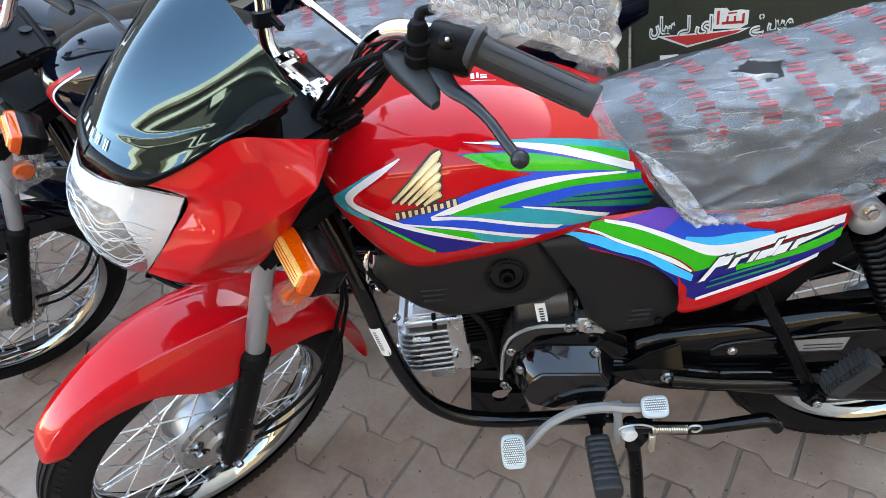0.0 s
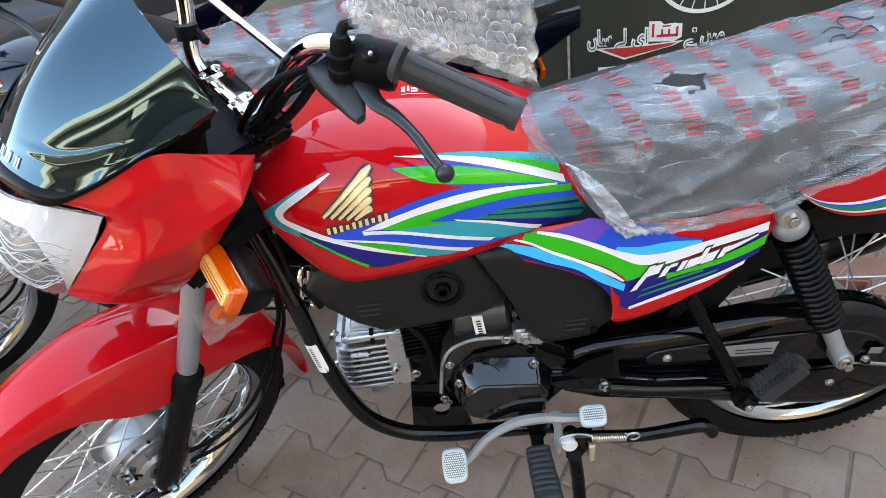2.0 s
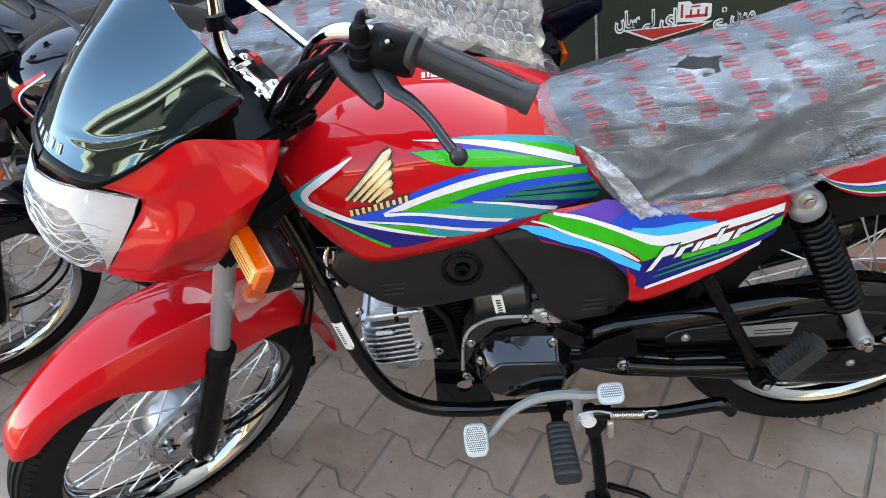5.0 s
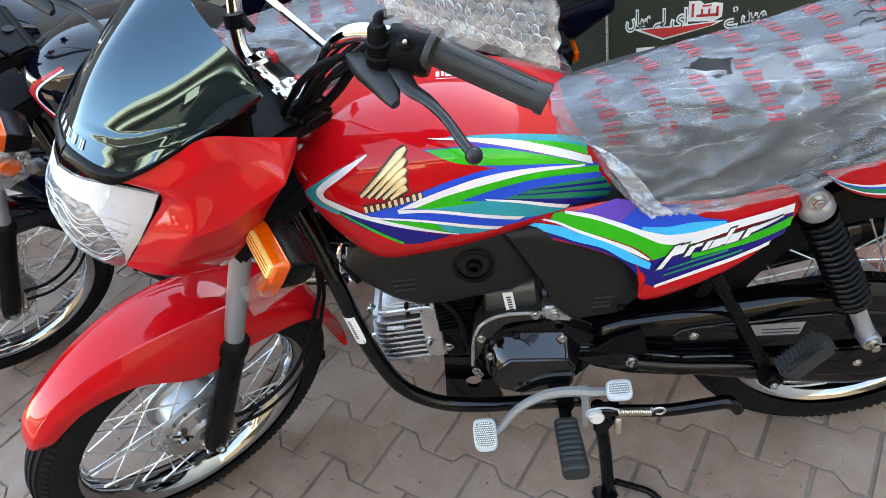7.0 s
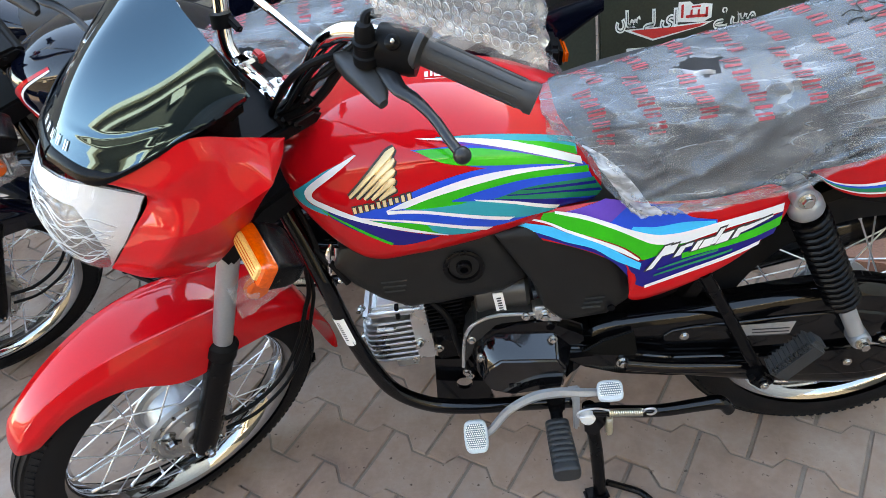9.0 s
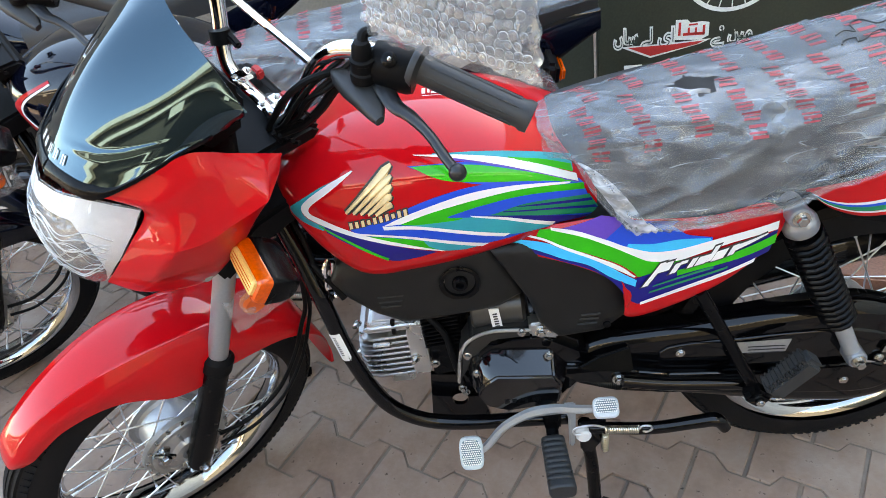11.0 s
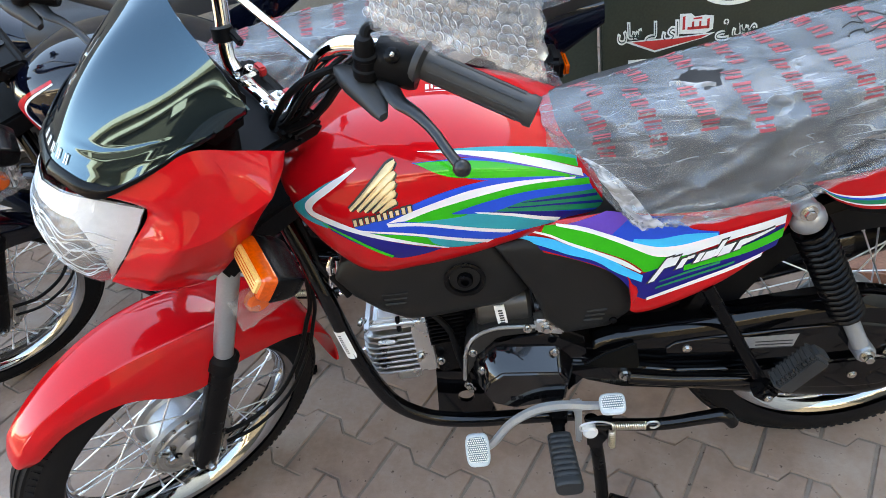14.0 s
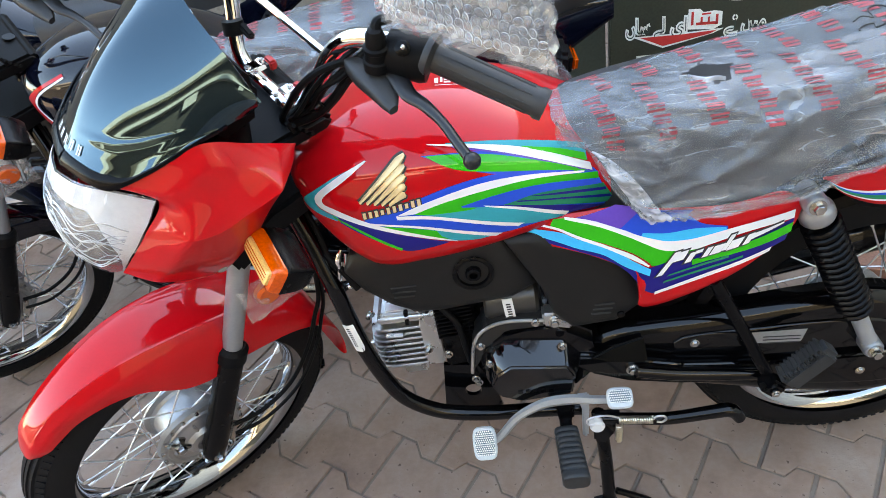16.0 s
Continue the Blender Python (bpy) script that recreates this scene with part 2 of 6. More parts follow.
def shell(outline, back, edge, swell, steps=3):
    """A closed cover with a swollen face: an outline in x and z, its back, the face at the rim and how far the middle stands out."""
    ring = spline([(x, 0, z) for x, z in outline], steps, closed=True)
    mid = sum(ring, Vector()) / len(ring)
    rows = [[Vector((p.x, back, p.z)) for p in ring]]
    for f in (1, .985, .95, .88, .76, .6, .4, .2, .03):
        rows.append([Vector((mid.x + (p.x - mid.x) * f, edge - swell * (1 - f ** 5) ** .6, mid.z + (p.z - mid.z) * f)) for p in ring])
    bm = grid(rows, close_v=True)
    bm.verts.ensure_lookup_table()
    bm.faces.new(bm.verts[-len(ring):])
    return bm


def cushion(ring, front, back, radius):
    """A plate with a rounded rim on its near face: ring holds points in x and z."""
    k = len(ring)
    turn = sum(ring[i].x * ring[(i + 1) % k].z - ring[(i + 1) % k].x * ring[i].z for i in range(k))
    inward = []
    for i, p in enumerate(ring):
        q = (ring[(i + 1) % k] - ring[i - 1]).normalized()
        inward.append(Vector((-q.z, 0, q.x)) * (1 if turn > 0 else -1))
    rows = [[Vector((p.x, back, p.z)) for p in ring]]
    for a in range(7):
        u = math.pi / 2 * a / 6
        rows.append([p + n * radius * (1 - math.cos(u)) + Vector((0, front + radius * (1 - math.sin(u)), 0)) for p, n in zip(ring, inward)])
    bm = grid(rows, close_v=True)
    bm.verts.ensure_lookup_table()
    bm.faces.new(bm.verts[-k:])
    return bm


def thick(bm, depth):
    """Gives a sheet a back and edges."""
    bmesh.ops.recalc_face_normals(bm, faces=bm.faces)
    bm.normal_update()
    rim = [e for e in bm.edges if len(e.link_faces) == 1]
    faces = list(bm.faces)
    twin = {v: bm.verts.new(v.co - v.normal * depth) for v in list(bm.verts)}
    for f in faces:
        bm.faces.new([twin[v] for v in reversed(f.verts)])
    for e in rim:
        a, b = e.verts
        bm.faces.new((a, b, twin[b], twin[a]))
    return bm
def lerp_table(x, xs, ys):
    """A smooth curve through the points (xs, ys)."""
    n = len(xs)
    if x <= xs[0]: return ys[0]
    if x >= xs[-1]: return ys[-1]
    i = max(k for k in range(n - 1) if xs[k] <= x)
    h = xs[i + 1] - xs[i]
    d = [(ys[min(k + 1, n - 1)] - ys[max(k - 1, 0)]) / (xs[min(k + 1, n - 1)] - xs[max(k - 1, 0)]) for k in (i, i + 1)]
    u = (x - xs[i]) / h
    return (1 + 2 * u) * (1 - u) ** 2 * ys[i] + u * (1 - u) ** 2 * h * d[0] + u * u * (3 - 2 * u) * ys[i + 1] + u * u * (u - 1) * h * d[1]
TX = (-.262, -.245, -.20, -.15, -.08, 0, .08, .14, .20, .26)
TANK_W = (.05, .095, .134, .153, .158, .156, .146, .132, .115, .10)
TANK_TOP = (.79, .808, .830, .847, .853, .848, .828, .80, .77, .75)
TANK_BOT = (.74, .715, .652, .610, .610, .620, .636, .646, .655, .665)
def tank_section(x):
    return lerp_table(x, TX, TANK_W), lerp_table(x, TX, TANK_BOT), lerp_table(x, TX, TANK_TOP)
def tank_side(x, z):
    w, b, t = tank_section(x)
    m = b + 0.46 * (t - b)
    if z >= m:
        u = min(1, (z - m) / (t - m)); return -w * max(0, 1 - u ** 2.5) ** 0.4
    u = min(1, (m - z) / (m - b)); return -w * max(0, 1 - 0.55 * u ** 2.6 - .45 * u ** 14) ** 0.5
def panel_side(x, z):
    u = min(1, max(0, (x - .02) / .17)); u = u * u * (3 - 2 * u)
    v = (z - .60) / .1
    e = max(0, (x - .33) / .12)
    return -(.112 + .05 * u - .010 * v * v - .022 * e * e)
TANK_STRIPES = [
    ("blue", .3, ((-.150, .731), (-.095, .735), (-.040, .730), (.030, .728), (.130, .700), (.190, .682)),
     ((-.142, .722), (-.090, .709), (-.040, .694), (.030, .676), (.090, .680), (.128, .682))),
    ("blue", .3, ((-.060, .806), (.020, .800), (.100, .780), (.165, .744)),
     ((-.020, .790), (.030, .772), (.100, .758), (.171, .736))),
    ("teal", 1, ((-0.025, 0.815), (0.033, 0.808), (0.092, 0.795), (0.157, 0.772)),
     ((-0.026, 0.814), (0.032, 0.804), (0.090, 0.786), (0.157, 0.755))),
    ("green", 2, ((0.072, 0.795), (0.113, 0.782), (0.155, 0.764)),
     ((0.072, 0.794), (0.112, 0.777), (0.157, 0.755))),
    ("white", 2, ((-0.051, 0.817), (0.011, 0.809), (0.083, 0.790), (0.161, 0.752)),
     ((-0.048, 0.816), (0.010, 0.805), (0.082, 0.781), (0.163, 0.742))),
    ("violet", 1, ((-0.019, 0.811), (0.039, 0.799), (0.096, 0.777), (0.164, 0.743)),
     ((-0.012, 0.807), (0.038, 0.795), (0.096, 0.773), (0.165, 0.738))),
    ("green", 1, ((-0.055, 0.805), (-0.020, 0.803), (0.038, 0.793), (0.103, 0.770), (0.165, 0.739)),
     ((-0.051, 0.803), (-0.015, 0.785), (0.035, 0.774), (0.102, 0.760), (0.167, 0.737))),
    ("blue", 1, ((-0.149, 0.731), (-0.089, 0.749), (-0.026, 0.766), (0.035, 0.771), (0.102, 0.760), (0.171, 0.738)),
     ((-0.140, 0.728), (-0.092, 0.731), (-0.028, 0.749), (0.033, 0.757), (0.101, 0.754), (0.171, 0.734))),
    ("white", 2, ((-0.105, 0.733), (-0.059, 0.749), (0.011, 0.763), (0.079, 0.761), (0.152, 0.745)),
     ((-0.080, 0.733), (-0.036, 0.745), (0.025, 0.753), (0.086, 0.754), (0.151, 0.743))),
    ("green", 1, ((-0.081, 0.732), (-0.036, 0.745), (0.025, 0.753), (0.086, 0.754), (0.170, 0.738)),
     ((-0.077, 0.731), (-0.032, 0.725), (0.022, 0.728), (0.085, 0.739), (0.171, 0.728))),
    ("blue", 2, ((-0.017, 0.735), (0.032, 0.743), (0.093, 0.744), (0.172, 0.729)),
     ((-0.015, 0.733), (0.037, 0.726), (0.092, 0.732), (0.175, 0.720))),
    ("dgreen", 1, ((0.034, 0.729), (0.092, 0.733), (0.177, 0.720)),
     ((0.037, 0.726), (0.106, 0.707), (0.197, 0.680))),
    ("navy", 2, ((0.076, 0.731), (0.122, 0.724), (0.180, 0.713)),
     ((0.076, 0.730), (0.122, 0.720), (0.181, 0.708))),
    ("navy", 2, ((0.057, 0.728), (0.122, 0.715), (0.186, 0.699)),
     ((0.057, 0.726), (0.122, 0.712), (0.189, 0.693))),
    ("teal", 1, ((-0.077, 0.729), (-0.008, 0.727), (0.022, 0.727), (0.129, 0.687)),
     ((-0.074, 0.726), (-0.011, 0.712), (0.065, 0.684), (0.121, 0.680))),
    ("navy", 1, ((0.022, 0.728), (0.090, 0.712), (0.192, 0.677)),
     ((0.022, 0.726), (0.090, 0.702), (0.129, 0.684))),
    ("white", 2, ((0.013, 0.731), (0.067, 0.715), (0.128, 0.688)),
     ((0.016, 0.728), (0.067, 0.710), (0.123, 0.682))),
    ("white", 2, ((-0.105, 0.733), (-0.047, 0.724), (0.065, 0.687)),
     ((-0.104, 0.727), (-0.048, 0.719), (0.056, 0.683))),
    ("blue", 1, ((-0.152, 0.730), (-0.093, 0.726), (0.053, 0.684)),
     ((-0.141, 0.725), (-0.065, 0.711), (0.033, 0.676))),
    ("white", 2, ((-0.144, 0.726), (-0.065, 0.710), (0.034, 0.676)),
     ((-0.141, 0.723), (-0.066, 0.706), (0.024, 0.672))),
    ("green", 1, ((-0.132, 0.720), (-0.081, 0.709), (-0.044, 0.698)),
     ((-0.119, 0.714), (-0.079, 0.697), (-0.038, 0.681))),
    ("teal", 1, ((-0.055, 0.702), (-0.021, 0.693), (0.025, 0.674)),
     ((-0.049, 0.690), (-0.029, 0.677), (0.000, 0.672))),
    ("white", 2, ((-0.134, 0.808), (-0.175, 0.790), (-0.212, 0.764), (-0.213, 0.746), (-0.187, 0.735), (-0.135, 0.715), (-0.083, 0.695), (-0.029, 0.676)),
     ((-0.132, 0.807), (-0.166, 0.786), (-0.198, 0.765), (-0.204, 0.752), (-0.183, 0.744), (-0.132, 0.721), (-0.081, 0.700), (-0.029, 0.678))),
    ("teal", 1, ((-0.150, 0.801), (-0.188, 0.785), (-0.234, 0.753), (-0.225, 0.736), (-0.189, 0.726)),
     ((-0.140, 0.804), (-0.177, 0.787), (-0.211, 0.764), (-0.214, 0.744), (-0.186, 0.734))),
    ("navy", 1, ((-0.187, 0.735), (-0.135, 0.715), (-0.084, 0.694), (-0.039, 0.677)),
     ((-0.185, 0.724), (-0.143, 0.697), (-0.102, 0.670), (-0.064, 0.671))),
    ("green", 2, ((-0.195, 0.736), (-0.159, 0.715), (-0.131, 0.695), (-0.106, 0.676)),
     ((-0.194, 0.733), (-0.160, 0.711), (-0.132, 0.690), (-0.109, 0.672))),
]
PANEL_STRIPES = [
    ("navy", 1, ((.046, .653), (.131, .640), (.168, .630), (.199, .607), (.231, .593), (.262, .605), (.330, .620), (.431, .637)),
     ((.036, .646), (.131, .629), (.175, .614), (.203, .588), (.235, .542), (.280, .558), (.340, .580), (.420, .604))),
    ("cyan", 2, ((.061, .657), (.110, .657), (.132, .650), (.176, .636), (.207, .611), (.234, .590)),
     ((.052, .653), (.110, .640), (.131, .634), (.168, .625), (.199, .600), (.232, .578))),
    ("green", 2, ((.105, .677), (.134, .682), (.162, .677), (.199, .660), (.230, .640), (.255, .628), (.310, .624)),
     ((.100, .666), (.132, .654), (.169, .644), (.207, .624), (.230, .604), (.240, .596), (.290, .613))),
    ("white", 3, ((.085, .667), (.110, .664), (.132, .656), (.169, .643), (.207, .622), (.232, .598)),
     ((.085, .664), (.110, .660), (.132, .651), (.172, .636), (.207, .613), (.230, .596))),
    ("violet", 1, ((.187, .702), (.217, .694), (.245, .686), (.290, .680)),
     ((.134, .682), (.178, .670), (.205, .652), (.240, .636))),
    ("blue", 2, ((.222, .692), (.250, .684), (.282, .673), (.302, .658), (.336, .649)),
     ((.190, .664), (.215, .648), (.238, .638), (.284, .630), (.336, .642))),
    ("cyan", 3, ((.222, .655), (.255, .650), (.292, .652), (.333, .648)),
     ((.218, .646), (.250, .634), (.290, .632), (.336, .642))),
    ("white", 4, ((.120, .683), (.155, .681), (.192, .666), (.215, .653), (.238, .643), (.257, .637), (.284, .636), (.307, .639), (.344, .646), (.383, .650), (.430, .652)),
     ((.120, .679), (.162, .672), (.199, .654), (.230, .634), (.249, .623), (.269, .619), (.292, .618), (.315, .624), (.353, .634), (.388, .638), (.429, .639))),
    ("green", 3, ((.290, .600), (.324, .608), (.386, .622), (.429, .632)),
     ((.290, .590), (.326, .598), (.388, .608), (.427, .617))),
    ("dgreen", 3, ((.258, .577), (.300, .590), (.340, .600)),
     ((.256, .574), (.300, .586), (.340, .596))),
    ("dgreen", 3, ((.253, .566), (.300, .580), (.360, .596)),
     ((.251, .562), (.300, .576), (.360, .592))),
    ("white", 3, ((.240, .546), (.326, .577), (.400, .600)),
     ((.240, .540), (.327, .570), (.398, .593))),
]


# ---- the motorcycle ----
bike = thing("motorcycle", "new red motorcycle with green, blue and white stripes, on its stand", "motorcycle")
HEAD = Vector((-0.252, 0, 0.8))
RAKE = radians(26.5)
STEER = Matrix.Translation(HEAD) @ Matrix.Rotation(radians(42.7), 4, Vector((math.sin(RAKE), 0, math.cos(RAKE)))) @ Matrix.Translation(-HEAD)
FRONT, REAR = Vector((-0.613, 0, 0.298)), Vector((0.62, 0, 0.300))


HUB = material("hub_casting", (.40, .40, .40), .38, metal=.7, grain=.3, scale=160, mottle=.2)


def wheel(parent, centre, radius, half, m, name):
    """A spoked wheel in the xz plane: rim with its tyre, hub and spokes."""
    x, y, z = centre
    bead = 0.213
    rim = lathe(((bead + .018, -.031), (bead + .014, -.034), (bead + .004, -.030), (bead - .006, -.016), (bead - .012, 0), (bead - .006, .016), (bead + .004, .030),
                 (bead + .014, .034), (bead + .018, .031), (bead + .010, .026), (bead, .012), (bead - .004, 0), (bead, -.012), (bead + .010, -.026)), centre, (0, 1, 0), 96, closed=True)
    rim_ob = part(name, rim, RIM_CHROME, parent, "chromed steel spoked wheel", m=m)
    depth = radius - bead
    prof = []
    for k in range(25):
        a = math.pi * (k / 24) + 0.0
        w = math.sin(a) ** 0.75
        prof.append((bead + .010 + (depth - .010) * w, -half * math.cos(a) * (1.0 if 0.25 < k / 24 < 0.75 else 1.0)))
    tyre = lathe(prof, centre, (0, 1, 0), 160)
    tyre.verts.ensure_lookup_table()
    part("tyre", tyre, TYRE, rim_ob, "black ribbed tyre", m=m)
    # tread ribs and shoulder blocks
    tread = bmesh.new()
    for yy in (-.016, -.0055, .0055, .016):
        rr = bead + .010 + (depth - .010) * max(0.05, 1 - (abs(yy) / half) ** 2) ** 0.375
        lathe(((rr - .003, yy - .0042), (rr + .002, yy - .0036), (rr + .002, yy + .0036), (rr - .003, yy + .0042)), centre, (0, 1, 0), 120, tread)
    for k in range(110):
        a = 2 * math.pi * k / 110
        for s in (-1, 1):
            yy = s * half * 0.68
            rr = bead + .010 + (depth - .010) * max(0.05, 1 - 0.68 ** 2) ** 0.375
            place = Matrix.Translation(centre) @ Matrix.Rotation(-a, 4, "Y") @ Matrix.Translation((rr - .0016, yy, 0)) @ Matrix.Rotation(s * 0.75, 4, "Z")
            block((.0042, .014, .0085), place, 0, tread)
    part("tread", tread, TYRE, rim_ob, m=m)
    hub = lathe(((.012, -.062), (.03, -.060), (.032, -.040), (.070, -.038), (.078, -.034), (.078, -.029), (.064, -.026), (.062, .020), (.066, .026), (.076, .029), (.076, .034), (.04, .042), (.028, .06), (.012, .062)), centre, (0, 1, 0), 48)
    part("hub", hub, HUB, rim_ob, "cast aluminium drum hub", m=m)
    first = None
    for k in range(36):
        side = -1 if k % 2 else 1
        lean = 1 if (k // 2) % 2 else -1
        a = 2 * math.pi * k / 36
        b = a + lean * 1.05
        p0 = Vector((x + .074 * math.cos(b), y + side * .033, z + .074 * math.sin(b)))
        p1 = Vector((x + (bead - .006) * math.cos(a), y + side * .006, z + (bead - .006) * math.sin(a)))
        bm = tube((p0, p1), .0015, 6)
        nip = p1 + (p0 - p1).normalized() * .016
        tube((p1, nip), .0028, 6, bm=bm)
        part("spoke", bm, SPOKE_STEEL, rim_ob, m=m)
    return rim_ob


front_wheel = wheel(bike, FRONT, 0.286, 0.038, STEER, "front_wheel")
rear_wheel = wheel(bike, REAR, 0.292, 0.042, None, "rear_wheel")
# brake plate on the near side of the front hub, with its arm, bolts and cables
plate = lathe(((.012, -.060), (.020, -.064), (.030, -.062), (.036, -.054), (.054, -.050), (.058, -.047), (.061, -.050), (.068, -.049), (.070, -.045), (.074, -.046), (.080, -.043), (.082, -.034)), FRONT, (0, 1, 0), 48)
brake_plate = part("brake_plate", plate, HUB, front_wheel, "grey cast brake plate", m=STEER)
for k in range(18):
    a = 2 * math.pi * k / 18
    part("spoke_head", lathe(((0, -.004), (.0032, -.004), (.0038, 0)), FRONT + Vector((.0765 * math.cos(a), -.0455, .0765 * math.sin(a))), (0, 1, 0), 10), ZINC, brake_plate, m=STEER)
for k in range(5):
    a = 2 * math.pi * (k + .3) / 5
    rib = block((.030, .006, .005), Matrix.Translation(FRONT + Vector((.044 * math.cos(a), -.054, .044 * math.sin(a)))) @ Matrix.Rotation(-a, 4, "Y"), .0018)
    part("plate_rib", rib, HUB, brake_plate, m=STEER)
bm = bmesh.new()
slab([(x + FRONT.x, z + FRONT.z) for x, z in ((.02, -.045), (.035, -.05), (.062, .005), (.05, .012))], -.075, -.062, .003, bm)
bolt((FRONT.x + .03, -.072, FRONT.z - .038), (0, -1, 0), .008, .01, bm)
bolt((FRONT.x - .02, -.062, FRONT.z - .03), (0, -1, 0), .009, .012, bm)
part("brake_arm", bm, ZINC, front_wheel, m=STEER)
bm = lathe(((0, -.020), (.008, -.020), (.009, -.017), (.009, 0), (.015, 0), (.015, .004)), (-.652, -.068, .362), (0, 1, 0), 6)
part("axle_nut", bm, ZINC, front_wheel, m=STEER)
part("adjuster_rod", tube(((-.664, -.074, .384), (-.640, -.074, .342)), .0048, 8), ZINC, front_wheel, m=STEER)
bm = tube(((-.559, -.082, .324), (-.503, -.086, .311), (-.434, -.085, .332), (-.380, -.080, .392), (-.344, -.070, .451), (-.318, -.060, .507), (-.300, -.045, .70)), .0042, 8)
tube(((-.567, -.085, .298), (-.507, -.090, .284), (-.430, -.088, .306), (-.370, -.080, .368), (-.332, -.070, .438), (-.311, -.060, .500), (-.295, -.045, .70)), .0036, 8, bm=bm)
part("brake_cable", bm, RUBBER, bike, "black sheathed brake and speedometer cables", m=STEER)


# fork legs: stanchion, dust boot, slider
def fork_leg(y):
    top, mid, low = Vector((-.375, y, .83)), Vector((-.490, y, .532)), Vector((-.612, y, .280))
    way = (low - mid).normalized()
    leg = part("fork_leg", tube((top, mid + way * .02), .0165, 20), FORK_GREY, bike, "grey steel fork tube", m=STEER)
    bm = tube((mid - way * .004, mid + way * .004, mid + way * .028, mid + way * .030), .026, 20, straight=True, radii=(.019, .0255, .0255, .022))
    part("dust_boot", bm, RUBBER, leg, m=STEER)
    bm = tube((mid + way * .030, low - way * .02, low + way * .01), .022, 20, straight=True, radii=(.0225, .0225, .020))
    part("slider", bm, SATIN_BLACK, leg, m=STEER)
    part("axle_nut", bolt(low + Vector((0, -.018 if y < 0 else .018, 0)), (0, -1 if y < 0 else 1, 0), .011, .014), ZINC, leg, m=STEER)


fork_leg(-.075), fork_leg(.075)
bm = slab(((-.44, .75), (-.36, .79), (-.22, .80), (-.22, .76), (-.36, .74), (-.43, .71)), -.10, .10, .006)
part("lower_yoke", bm, RUBBER, bike, m=STEER)

# front mudguard
rows = []
E_A = (-12, 0, 18, 32, 45, 58, 66, 72, 84, 98, 115, 124, 132)
E_R = (.318, .312, .300, .275, .245, .222, .205, .200, .212, .258, .278, .279, .284)
for i in range(73):
    deg = -12 + 147 * i / 72
    edge = lerp_table(deg, E_A, E_R)
    crown = .3085 + .008 * math.sin(radians(max(0, min(180, (deg - 20) * 1.6))))
    end = max(0.02, min(1, max(0, (135.5 - deg) / 6.5))) ** 0.5
    edge = edge + (crown - .012 - edge) * (1 - end) ** 1.5
    narrow = min(1, max(0, (deg - 75) / 55))
    half = (.050 + .020 * math.sin(radians(max(0, min(180, deg * 1.25))))) * (1 - .48 * narrow * narrow * (3 - 2 * narrow)) * (0.30 + 0.70 * end)
    crown -= .012 * (1 - end)
    row = []
    for j in range(33):
        v = (j - 16) / 16
        r = crown - (crown - edge) * (0.25 * abs(v) ** 2.2 + 0.75 * abs(v) ** 7)
        yy = half * math.copysign(min(1, abs(v) * 1.16) ** 0.9, v) + .004 * v
        r += .006 * max(0, 1 - abs(abs(v) - .58) / .07) * min(1, max(0, (deg - 45) / 15)) * min(1, max(0, (131 - deg) / 14))
        row.append(FRONT + Vector((r * math.cos(radians(deg)), yy, r * math.sin(radians(deg)))))
    rows.append(row)
part("front_mudguard", thick(grid(rows), -.0025), RED, bike, "glossy red plastic front mudguard", sharp=50, m=STEER)

# ---- fuel tank ----
rows = []
for i in range(61):
    x = -.262 + (.26 + .262) * i / 60
    w, b, t = tank_section(x)
    zs = [b + (t - b) * (0.5 - 0.5 * math.cos(math.pi * k / 28)) for k in range(29)]
    left = [Vector((x, tank_side(x, z), z)) for z in zs]
    right = [Vector((x, -p.y, p.z)) for p in reversed(left[:-1])]
    rows.append(left + right)
tank = grid(rows, close_v=True, caps=True)
bmesh.ops.remove_doubles(tank, verts=tank.verts, dist=0.0002)
tank_ob = part("fuel_tank", tank, RED, bike, "glossy red teardrop fuel tank with coloured stripes", sharp=60)


def decal(parent, colour, layer, top, bottom, surface, name="stripe", steps=26, lift=0.0006):
    """A painted stripe that lies on a curved surface, between two edge curves in x and z."""
    a = spline([(x, 0, z) for x, z in top], 8)
    b = spline([(x, 0, z) for x, z in bottom], 8)
    rows = []
    for k in range(7):
        row = []
        for i in range(steps + 1):
            p = along(a, i / steps).lerp(along(b, i / steps), k / 6)
            row.append(Vector((p.x, surface(p.x, p.z) - lift * layer - .0004, p.z)))
        rows.append(row)
    return part(name, grid(rows), INKS[colour], parent)


for k, (colour, layer, top, bottom) in enumerate(TANK_STRIPES):
    decal(tank_ob, colour, layer + .035 * k, top, bottom, tank_side)

# emblem: a wing of gold feathers over a bar
def feathers(shift, lift, grow, start=-.150, foot=.757):
    bm = bmesh.new()
    for k in range(5):
        root, tip = Vector((start + .010 * k, 0, foot - .0015 * k)), Vector((start + .070 - .0015 * k, 0, foot + .054 - .0115 * k))
        rows = []
        for i in range(13):
            u = i / 12
            p = root.lerp(tip, u) + Vector((.004, 0, .0045)) * math.sin(math.pi * u) * (1 - k * .15)
            w = .0040 * (0.5 + 0.9 * u) * (1 if u < .85 else (1 - u) / .15 * .7 + .3) + grow
            n = Vector((-(tip - root).z, 0, (tip - root).x)).normalized()
            rows.append([Vector((q.x, tank_side(q.x, q.z) - h - shift, q.z)) for q, h in ((p - n * w, .0004), (p - n * w * .5, lift), (p + n * w * .5, lift), (p + n * w, .0004))])
        grid(rows, bm)
    return bm


